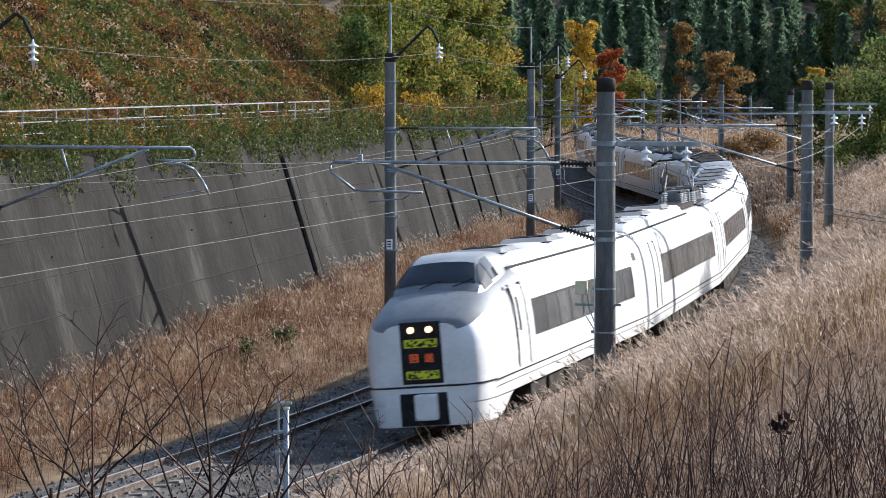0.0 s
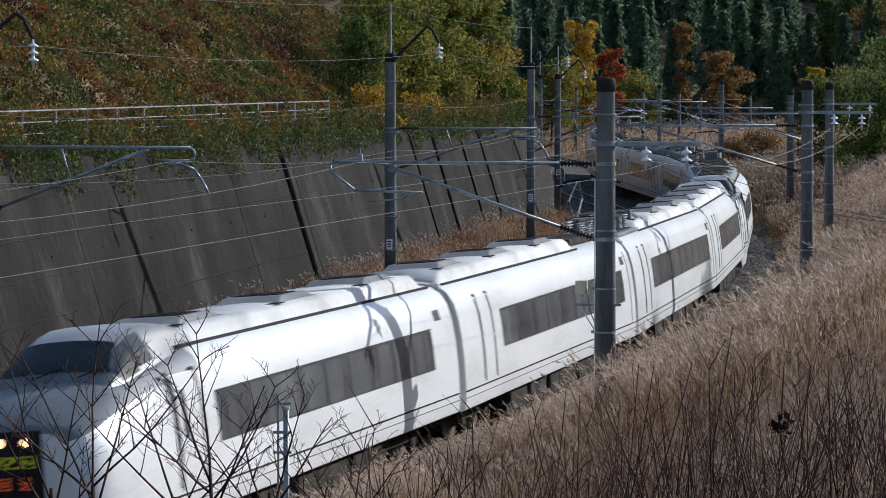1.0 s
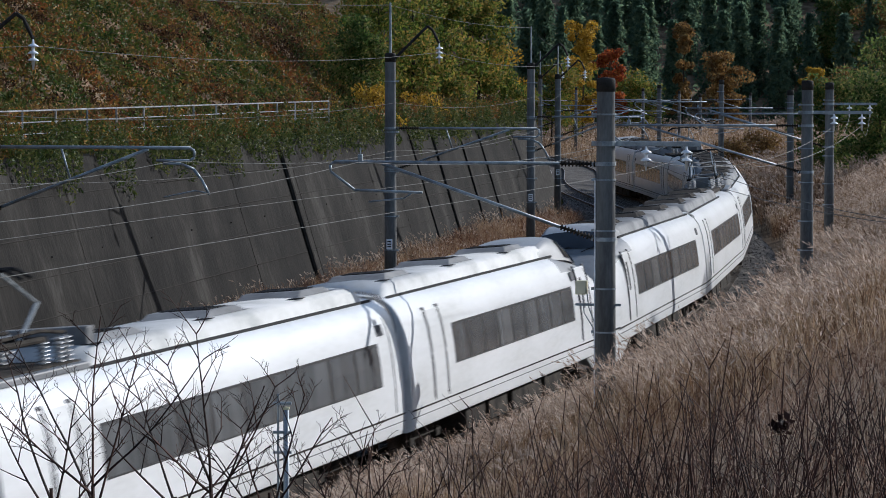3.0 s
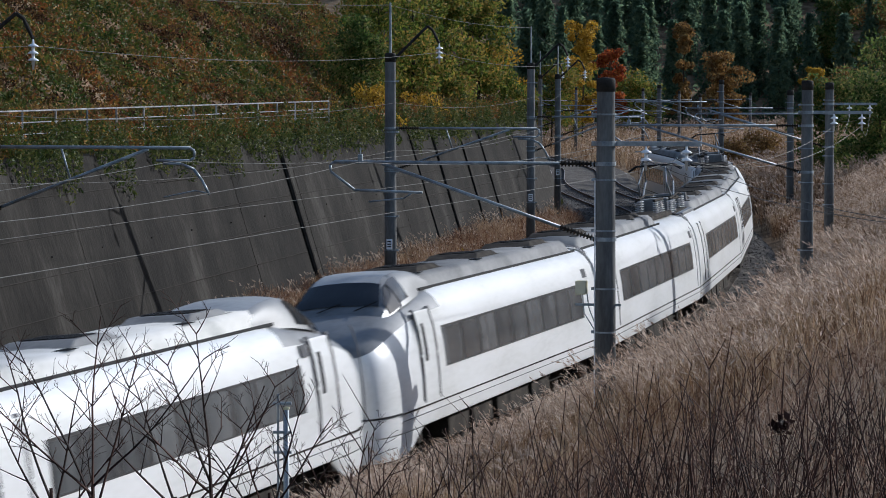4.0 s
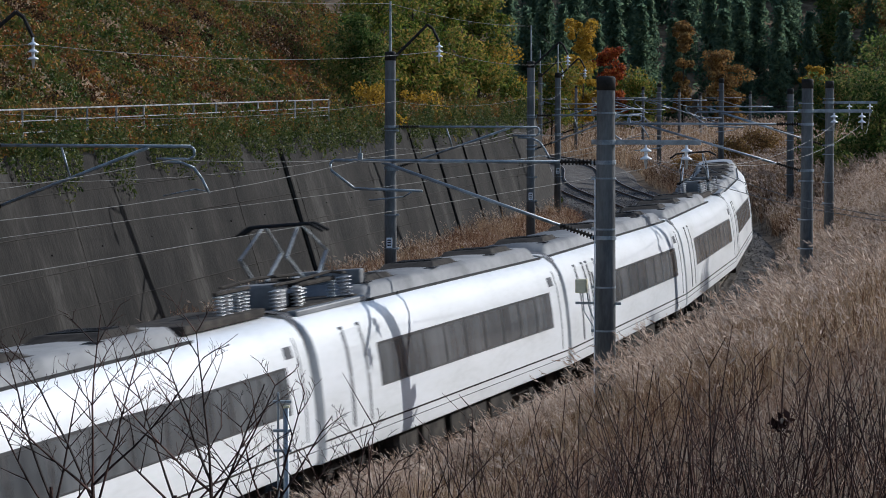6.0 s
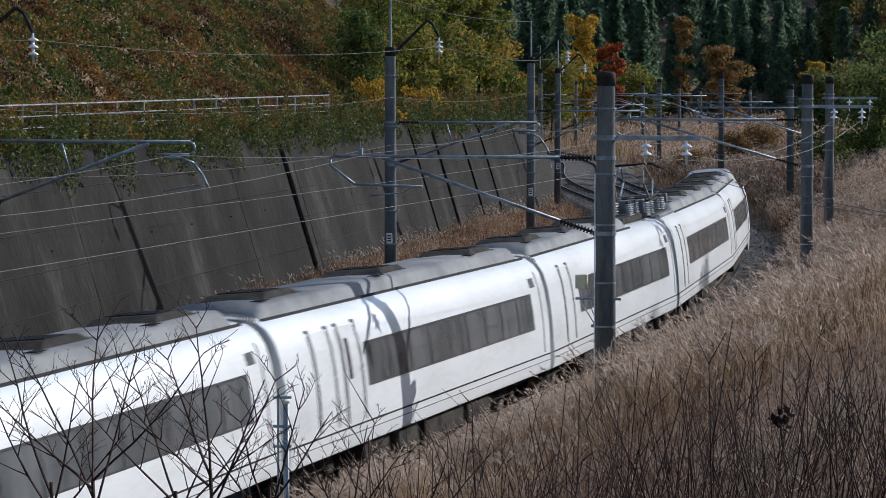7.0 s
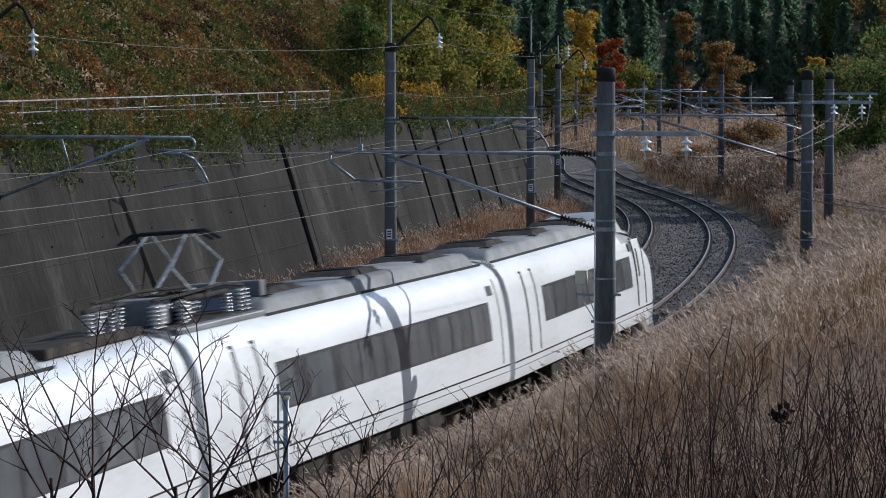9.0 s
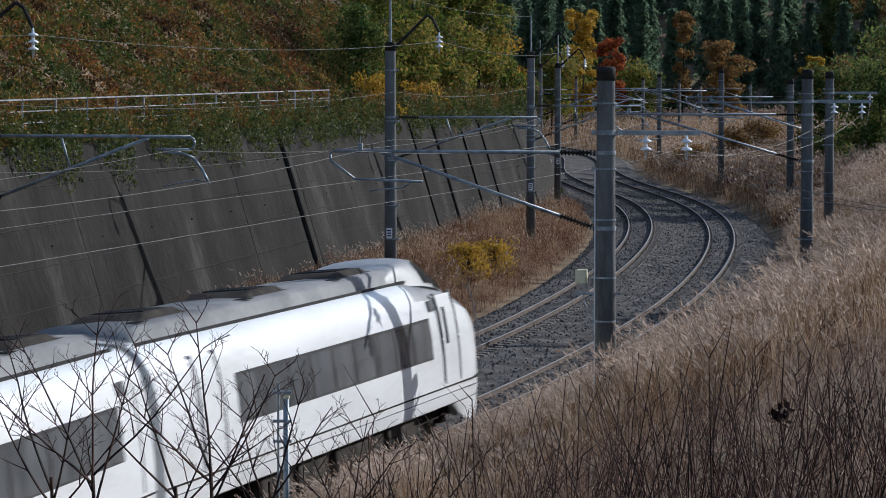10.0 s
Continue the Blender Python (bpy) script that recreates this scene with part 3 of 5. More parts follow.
S_SUP = [-104, -69, -34, 0, 34, 77, 112, 154, 190, 225]
for c in (0.0, -SPACING):
    wire("contact_wire", [on_line(s, c, 5.0) for s in S_SUP], 0.02, 0.006, "thin grey contact wire over the track")
    wire("messenger_wire", [on_line(s, c, 6.1) for s in S_SUP], 0.35, 0.006, "thin sagging steel messenger wire")
for k in (0.83, 1.65):
    wire("feeder_wire", [(8.5, 30.0, 6.3)] + [(x + k * 0.97, y - k * 0.2, z) for x, y, z in ((3.3, 64.4, 6.1), (11.0, 96.0, 6.35), (15.8, 130.0, 6.35), (18.9, 173.0, 6.3), (18.2, 208.0, 6.5))], 0.55, 0.006, "thin sagging feeder wire along the bank")
wire("feeder_wire", [(-24, 40, 8.4), (-8.7, 67.8, 8.45), (-0.1, 100.7, 8.6), (5.5, 140.9, 8.5), (8.0, 180, 8.1), (8.1, 216, 8.2), (13.8, 330, 7)], 0.3, 0.007, "thin dark feeder wire along the wall")
wire("feeder_wire", [(-10.35, 68.2, 9.95), (-1.67, 101.0, 10.1), (3.9, 141.0, 10.05), (6.5, 180, 9.6)], 0.2, 0.007, "thin dark ground wire along the wall")
for z in (7.0, 5.5):
    wire("feeder_wire", [(-21, 40, z), (-10.1, 68.2, z), (-1.5, 101.0, z), (4.1, 141.0, z), (6.7, 180, z)], 0.3, 0.0055, "thin dark cable along the wall")


# ---------------- train ----------------
SECTION = [(1.3, 0.72), (1.39, 0.76), (1.42, 0.9), (1.44, 1.2), (1.45, 1.7), (1.435, 2.2), (1.39, 2.65), (1.31, 2.98), (1.18, 3.2), (1.0, 3.35), (0.7, 3.42), (0.35, 3.46), (0.0, 3.47)]
SPEED, JOINT_1 = 22.037, -9.02
ROOF = 3.47


def side_y(z):
    return float(np.interp(z, [p[1] for p in SECTION[:10]], [p[0] for p in SECTION[:10]]))


def hood_top(d):
    """Height of the sloping hood d metres behind the tip."""
    return float(np.interp(d, [0, 0.1, 0.3, 0.9, 1.8, 2.6, 3.6, 4.6, 5.4], [2.5, 2.58, 2.67, 2.9, 3.14, 3.28, 3.39, 3.45, ROOF]))


def nose_point(d, j, sgn):
    """Point j of the cab's section d metres behind its tip."""
    y, z = SECTION[j]
    zt = hood_top(d)
    wf = float(np.interp(d, [0, 0.04, 0.1, 0.2, 0.35, 0.6, 1.0, 1.6, 2.4, 3.6], [0.62, 0.71, 0.775, 0.835, 0.885, 0.93, 0.962, 0.983, 0.995, 1.0]))
    if z > 2.0:
        y *= 1 - float(np.interp(d, [0, 1.0, 3.0, 5.4], [0.0, 0.05, 0.05, 0.0])) * (z - 2.0) / (ROOF - 2.0)
        z = 2.0 + (z - 2.0) * (zt - 2.0) / (ROOF - 2.0)
    return (y * wf * sgn, z)


def canopy_point(d, q):
    """Point of the raised cab canopy, q from -1 to 1 across it."""
    ks = [1.6, 2.0, 2.5, 2.9, 3.5, 4.4, 5.4]
    top = float(np.interp(d, ks, [3.06, 3.36, 3.66, 3.78, 3.84, 3.8, 3.66]))
    ht = float(np.interp(d, ks, [0.9, 0.83, 0.72, 0.7, 0.74, 0.78, 0.78]))
    hb = float(np.interp(d, ks, [0.98, 1.06, 1.1, 1.12, 1.1, 1.0, 0.95]))
    a = abs(q)
    y = float(np.interp(a, [0, 0.3, 0.5, 0.58, 0.8, 1.0], [0, ht * 0.6, ht * 0.96, ht + 0.06, (ht + hb) / 2 + 0.03, hb]))
    z = float(np.interp(a, [0, 0.3, 0.5, 0.58, 0.8, 1.0], [top, top - 0.015, top - 0.05, top - 0.1, (top + hood_top(d)) / 2 - 0.08, hood_top(d) - 0.16]))
    return math.copysign(y, q), z


def ring_full(fn):
    n = len(SECTION)
    return [fn(j, 1) for j in range(n)] + [fn(j, -1) for j in range(n - 2, -1, -1)]


def build_shell(thing, x0, x1, cab):
    """Body from x0 (rear) to x1; cab: +1 at x1, -1 at x0, 0 none. Returns nothing; makes body and grey hood."""
    stations = []
    plain = lambda j, s: (SECTION[j][0] * s, SECTION[j][1])
    if cab:
        ds = [0, 0.02, 0.05, 0.1, 0.17, 0.26, 0.4, 0.6, 0.85, 1.2, 1.6, 2.0, 2.4, 2.9, 3.5, 4.2, 4.8, 5.4]
        tip = x1 if cab > 0 else x0
        for d in ds:
            stations.append((tip - cab * d, d, ring_full(lambda j, s, d=d: nose_point(d, j, s))))
        stations.append((x0 if cab > 0 else x1, 9, ring_full(plain)))
    else:
        stations = [(x1, 9, ring_full(plain)), (x0, 9, ring_full(plain))]
    v, white, grey = [], [], []
    n = len(stations[0][2])
    for x, d, ring in stations:
        v += [(x, y, z) for y, z in ring]
    for a in range(len(stations) - 1):
        dm = (stations[a][1] + stations[a + 1][1]) / 2
        for i in range(n - 1):
            q = a * n + i
            f = (q, q + 1, q + n + 1, q + n) if cab >= 0 else (q, q + n, q + n + 1, q + 1)
            top = 7 <= i <= n - 9
            (grey if cab and dm < 5.0 and top else white).append(f)
    caps = [tuple(range(n)), tuple((len(stations) - 1) * n + k for k in range(n))]
    white += caps
    mesh_smooth("body", v, white, M_WHITE, thing, "glossy white painted steel car body")
    if grey:
        mesh_smooth("hood", v, grey, M_GREYPAINT, thing, "grey painted sloping cab top")


def mesh_smooth(name, v, f, m, parent, label=""):
    bm = bmesh.new()
    vs = [bm.verts.new(p) for p in v]
    for q in f:
        try:
            bm.faces.new([vs[k] for k in q])
        except ValueError:
            pass
    bmesh.ops.delete(bm, geom=[w for w in bm.verts if not w.link_faces], context="VERTS")
    bmesh.ops.remove_doubles(bm, verts=bm.verts, dist=0.0004)
    bmesh.ops.recalc_face_normals(bm, faces=bm.faces)
    for q in bm.faces:
        q.smooth = len(q.verts) == 4
    for e in bm.edges:
        if len(e.link_faces) == 2 and e.calc_face_angle(0) > 0.7:
            e.smooth = False
    return part(name, bm, m, parent, label)


def side_strip(name, thing, xa, xb, za, zb, sgn, out, m, label="", n=1):
    """A sheet lying on the car's side, out metres proud, with returned edges."""
    zs = sorted({za, zb, *[q[1] for q in SECTION if za < q[1] < zb]})
    bm = bmesh.new()
    a = [bm.verts.new((xa, sgn * (side_y(z) + out), z)) for z in zs]
    b = [bm.verts.new((xb, sgn * (side_y(z) + out), z)) for z in zs]
    ai = [bm.verts.new((xa, sgn * (side_y(z) - 0.01), z)) for z in zs]
    bi = [bm.verts.new((xb, sgn * (side_y(z) - 0.01), z)) for z in zs]
    for i in range(len(zs) - 1):
        bm.faces.new((a[i], b[i], b[i + 1], a[i + 1]))
        bm.faces.new((a[i], a[i + 1], ai[i + 1], ai[i]))
        bm.faces.new((b[i], bi[i], bi[i + 1], b[i + 1]))
    bm.faces.new((a[0], ai[0], bi[0], b[0]))
    bm.faces.new((a[-1], b[-1], bi[-1], ai[-1]))
    bmesh.ops.recalc_face_normals(bm, faces=bm.faces)
    return part(name, bm, m, thing, label)


def window_band(thing, xa, xb, sgn):
    """Long window of single panes in a dark frame."""
    za, zb = 1.77, 2.6
    w = side_strip("window_band", thing, xa, xb, za, zb, sgn, 0.004, M_PILLAR, "long dark window band", 3)
    n = 9
    L = (xb - xa) / n
    for i in range(n):
        side_strip("pane", w, xa + L * i + (0.1 if i else 0.02), xa + L * (i + 1) - (0.1 if i < n - 1 else 0.02), za + 0.03, zb - 0.05, sgn, 0.0065, M_GLASS, n=3)


def door(thing, xa, xb, sgn, slit):
    """Plug door with dark seams, a pocket groove and a slit window."""
    d = side_strip("door", thing, xa + 0.05, xb - 0.05, 1.2, 3.0, sgn, 0.006, M_WHITE, "white sliding door", 6)
    for x in (xa, xb):
        side_strip("seam", d, x - 0.014, x + 0.014, 1.2, 3.02, sgn, 0.012, M_UNDER, n=6)
        side_strip("seam", d, x + 0.1, x + 0.118, 1.25, 2.95, sgn, 0.012, M_GAP, n=6)
        side_strip("clip", d, x - 0.06, x + 0.08, 2.1, 2.14, sgn, 0.03, M_WHITE)
        side_strip("clip", d, x - 0.03, x + 0.13, 3.0, 3.05, sgn, 0.03, M_GAP)
    if slit:
        xm = xa + (xb - xa) * 0.72
        side_strip("slit_window", d, xm - 0.1, xm + 0.1, 2.0, 2.75, sgn, 0.014, M_BLACK, n=3)


def bogie(thing, xc):
    b = empty("bogie", Matrix.Translation((xc, 0, 0)))
    b.parent = thing
    for sg in (-1, 1):
        bm = bmesh.new()
        box(bm, -1.35, sg * 0.78 - 0.07, 0.38, 1.35, sg * 0.78 + 0.07, 0.58, 0.03)
        for x in (-1.05, 1.05):
            box(bm, x - 0.17, sg * 0.8 - 0.1, 0.28, x + 0.17, sg * 0.8 + 0.1, 0.6, 0.03)
        tube(bm, (-0.3, sg * 0.8, 0.5), (-0.3, sg * 0.8, 0.82), 0.14, seg=10)
        tube(bm, (0.3, sg * 0.8, 0.5), (0.3, sg * 0.8, 0.82), 0.14, seg=10)
        part("side_frame", bm, M_UNDER, b)
        for x in (-1.05, 1.05):
            bm = bmesh.new()
            lathe(bm, [(0.08, -0.07), (0.43, -0.06), (0.45, -0.03), (0.43, 0.06), (0.12, 0.06)], (x, sg * 0.535, 0.43), (0, sg, 0), seg=20)
            part("wheel", bm, M_RUST, b)
    bm = bmesh.new()
    for x in (-1.05, 1.05):
        tube(bm, (x, -0.55, 0.43), (x, 0.55, 0.43), 0.07, seg=8)
    box(bm, -0.3, -0.75, 0.35, 0.3, 0.75, 0.6)
    part("axle", bm, M_UNDER, b)


def roof_cover(thing, xa, xb, m, label):
    """Raised fairing that holds the coolers, with louvres."""
    rows = [(0.93, 3.37), (0.86, 3.58), (0.76, 3.66), (0.0, 3.69)]
    prof = rows + [(-y, z) for y, z in rows[-2::-1]]
    v, f = [], []
    n = len(prof)
    for x, k in ((xa, 0.2), (xa + 0.35, 1), (xb - 0.35, 1), (xb, 0.2)):
        v += [(x, y, 3.34 + (z - 3.34) * k) for y, z in prof]
    for a in range(3):
        for i in range(n - 1):
            q = a * n + i
            f.append((q, q + 1, q + n + 1, q + n))
    ob = mesh_smooth("roof_cover", v, f, m, thing, label)
    return ob


def roof_unit(thing, xa, xb, m):
    bm = bmesh.new()
    prof = [(-0.66, 3.67), (-0.55, 3.77), (0.55, 3.77), (0.66, 3.67)]
    vs = []
    for x, k in ((xa, 0), (xa + 0.45, 1), (xb - 0.45, 1), (xb, 0)):
        vs.append([bm.verts.new((x, y, 3.67 + (z - 3.67) * k)) for y, z in prof])
    for a in range(3):
        for i in range(3):
            bm.faces.new((vs[a][i], vs[a][i + 1], vs[a + 1][i + 1], vs[a + 1][i]))
    bmesh.ops.recalc_face_normals(bm, faces=bm.faces)
    u = part("cooler", bm, m, thing, "dark low roof cooler housing")
    for k in range(4):
        bm = bmesh.new()
        x = xa + (xb - xa) * (0.3 + 0.11 * k)
        box(bm, x, -0.45, 3.76, x + 0.12, 0.45, 3.79)
        part("louvre", bm, M_BLACK, u)


def stack_insulator(thing, x, y, z0, h, r=0.1):
    prof = [(0.035, 0)]
    n = 6
    for i in range(n):
        z = h * (i + 0.5) / n
        prof += [(0.035, z - h * 0.06), (r, z - h * 0.025), (r * 0.95, z + h * 0.01), (0.035, z + h * 0.045)]
    prof.append((0.035, h))
    bm = bmesh.new()
    lathe(bm, prof, (x, y, z0), seg=12)
    part("insulator", bm, M_RIBBED, thing, "pale grey ribbed roof insulator")


def pantograph(thing, xc):
    """Diamond pantograph raised to the wire, with its insulated base and switchgear."""
    base = empty("pantograph", Matrix.Translation((xc, 0, 0)))
    base.parent = thing
    bm = bmesh.new()
    for y in (-0.55, 0.55):
        tube(bm, (-1.1, y, 3.86), (1.1, y, 3.86), 0.05, seg=8)
    for x in (-1.1, 0, 1.1):
        tube(bm, (x, -0.6, 3.86), (x, 0.6, 3.86), 0.05, seg=8)
    part("base_frame", bm, M_UNDER, base)
    for x in (-1.05, 1.05):
        for y in (-0.55, 0.55):
            stack_insulator(base, x, y, 3.5, 0.34)
    for y in (-1, 1):
        for sx in (-1, 1):
            bm = bmesh.new()
            tube(bm, (sx * 0.35, y * 0.5, 3.9), (sx * 1.25, y * 0.45, 4.4), 0.03, seg=6)
            part("lower_arm", bm, M_STEEL, base)
            bm = bmesh.new()
            tube(bm, (sx * 1.25, y * 0.45, 4.4), (sx * 0.12, y * 0.35, 4.92), 0.022, seg=6)
            part("upper_arm", bm, M_STEEL, base)
    bm = bmesh.new()
    for x in (-0.18, 0.18):
        bent(bm, [(x, -0.85, 4.8), (x, -0.6, 4.95), (x, 0.6, 4.95), (x, 0.85, 4.8)], 0.03, 6)
    part("collector_head", bm, M_BLACK, base, "dark collector head")
    bm = bmesh.new()
    box(bm, 1.5, -0.35, 3.5, 2.15, 0.5, 3.95, 0.05)
    part("switch_box", bm, M_ROOFGREY, base, "grey switchgear box")
    for x in (1.4, 2.4, 2.65, -1.5, -1.8):
        stack_insulator(base, x, 0.62, 3.48, 0.4, 0.1)
    for x in (2.9, 2.65, 2.4, -1.5, -1.8):
        stack_insulator(base, x, -0.3, 3.48, 0.45, 0.1)
    bm = bmesh.new()
    bent(bm, [(-1.8, 0.62, 3.92), (-0.9, 0.58, 4.0), (1.4, 0.62, 3.95), (2.65, 0.62, 3.95)], 0.03, 6)
    bent(bm, [(-1.8, -0.3, 3.95), (0.6, -0.35, 4.02), (2.9, -0.3, 3.98)], 0.03, 6)
    box(bm, 1.0, 0.3, 3.5, 1.35, 0.62, 3.72)
    part("busbar", bm, M_UNDER, base)
    bm = bmesh.new()
    box(bm, -2.75, -0.7, 3.45, -2.45, 0.72, 3.95, 0.03)
    part("end_screen", bm, M_ROOFGREY, base, "grey upright screen")


def gutter(thing, xa, xb):
    for sg in (-1, 1):
        bm = bmesh.new()
        box(bm, xa, sg * 0.99 - 0.022, 3.335, xb, sg * 0.99 + 0.022, 3.39)
        part("gutter", bm, M_BLACK, thing, "dark roof gutter")


def cab_front(thing, tip, sg):
    """Lamps, sign and coupler opening on the blunt face; sg: the way the cab looks."""
    X = lambda d: tip - sg * d
    # raised canopy, with the windscreen and two side lights a few millimetres proud of it
    ds = [1.6, 1.8, 2.0, 2.25, 2.5, 2.7, 2.9, 3.2, 3.5, 4.0, 4.4, 4.9, 5.4]
    qs = [-1, -0.9, -0.8, -0.7, -0.58, -0.5, -0.3, 0, 0.3, 0.5, 0.58, 0.7, 0.8, 0.9, 1]
    v = [(X(d), *canopy_point(d, q)) for d in ds for q in qs]
    m = len(qs)
    f = [(a * m + i, a * m + i + 1, a * m + m + i + 1, a * m + m + i) for a in range(len(ds) - 1) for i in range(m - 1)]
    flank = [q for k, q in enumerate(f) if k % (m - 1) < 5 or k % (m - 1) > m - 7 or k // (m - 1) < 4]
    mesh_smooth("canopy", v, [q for q in f if q not in set(flank)], M_HOODTOP, thing, "pale raised canopy over the cab")
    mesh_smooth("canopy_flank", v, flank, M_GREYPAINT, thing, "grey painted flanks of the canopy")
    for name, q0, q1, d0, d1 in (("windscreen", -0.53, 0.53, 1.84, 2.5), ("cab_window", 0.585, 0.985, 1.95, 2.6), ("cab_window", 0.595, 0.95, 2.67, 3.25),
                                 ("cab_window", -0.985, -0.585, 1.95, 2.6), ("cab_window", -0.95, -0.595, 2.67, 3.25)):
        bm = bmesh.new()
        rows = []
        for d in np.linspace(d0, d1, 6):
            row = []
            for q in np.linspace(q0, q1, 13):
                y, z = canopy_point(d, q)
                row.append(bm.verts.new((X(d - 0.012), y * 1.008 + math.copysign(0.006, q), z + 0.014)))
            rows.append(row)
        for r0, r1 in zip(rows[:-1], rows[1:]):
            for i in range(12):
                bm.faces.new((r0[i], r0[i + 1], r1[i + 1], r1[i]))
        bmesh.ops.recalc_face_normals(bm, faces=bm.faces)
        part(name, bm, M_SCREEN, thing, "dark cab glass", smooth=True)
    for y in (-0.35, 0.4):
        bm = bmesh.new()
        tube(bm, (X(1.68), y, 3.15), (X(1.86), y + 0.42, 3.3), 0.012, seg=5)
        part("wiper", bm, M_BLACK, thing)
    sign = empty("sign_panel")
    sign.parent = thing
    bm = bmesh.new()
    box(bm, min(X(-0.02), X(0.04)), -0.45, 1.2, max(X(-0.02), X(0.04)), 0.45, 2.53, 0.015)
    part("panel", bm, M_BLACK, sign, "black front panel")
    for y in (-0.2, 0.2):
        bm = bmesh.new()
        lathe(bm, [(0.07, 0.0), (0.07, 0.02), (0.05, 0.03)], (X(-0.02), y, 2.36), (sg, 0, 0), seg=18)
        part("headlamp", bm, M_LAMP if LIT[0] else M_LENS, sign, "round headlamp")
    fx0, fx1 = sorted((X(-0.024), X(-0.034)))
    rng = random.Random(4)
    for za, zb in ((1.98, 2.16), (1.3, 1.48)):
        bm = bmesh.new()
        box(bm, fx0, -0.36, za, fx1, 0.36, zb)
        part("led_field", bm, M_LEDGREEN if LIT[0] else M_BLACK, sign, "yellow-green display field")
        bm = bmesh.new()
        for k in range(34):
            y, z = rng.uniform(-0.34, 0.3), rng.uniform(za, zb - 0.03)
            box(bm, min(X(-0.036), X(-0.03)), y, z, max(X(-0.036), X(-0.03)), y + 0.05, z + 0.035)
        part("led_gap", bm, M_BLACK, sign)
    if LIT[0]:
        cu = bpy.data.curves.new("sign_text", "FONT")
        cu.body = "\u56de  \u9001"
        cu.size = 0.21
        cu.extrude = 0.003
        cu.align_x, cu.align_y = "CENTER", "CENTER"
        tob = bpy.data.objects.new("sign_text", cu)
        me = bpy.data.meshes.new_from_object(tob)
        bpy.data.objects.remove(tob)
        me.materials.append(M_AMBER)
        t = new("sign_text", me)
        t.parent = sign
        t["label"] = "amber lettering on the display"
        t.matrix_basis = Matrix.Translation((X(-0.03), 0, 1.74)) @ Matrix.Rotation(math.pi / 2 * sg, 4, "Z") @ Matrix.Rotation(math.pi / 2, 4, "X")
    # coupler opening with its cover, and the thin line round the front
    bm = bmesh.new()
    box(bm, min(X(-0.012), X(0.1)), -0.55, 0.3, max(X(-0.012), X(0.1)), 0.5, 1.0, 0.01)
    part("coupler_opening", bm, M_BLACK, thing, "dark coupler opening")
    bm = bmesh.new()
    box(bm, min(X(-0.2), X(0.1)), -0.2, 0.42, max(X(-0.2), X(0.1)), 0.3, 0.98, 0.05)
    part("coupler", bm, M_WHITE, thing, "pale coupler cover")
    v, f = [], []
    path = [(d, nose_point(d, 3, 1)[0] + 0.012) for d in (1.05, 0.8, 0.6, 0.35, 0.2, 0.1, 0.05, 0.02, -0.012)]
    path = path + [(d, -y) for d, y in path[::-1]]
    for d, y in path:
        for z, k in ((1.115, -0.02), (1.12, 0), (1.155, 0), (1.16, -0.02)):
            v.append((X(d - k * 0.5), y + (k if y > 0 else -k), z))
    for i in range(len(path) - 1):
        for j in range(3):
            q = 4 * i + j
            f.append((q, q + 1, q + 5, q + 4))
    mesh_smooth("front_line", v, f, M_BLACK, thing, "dark line round the front")


LIT = [False]


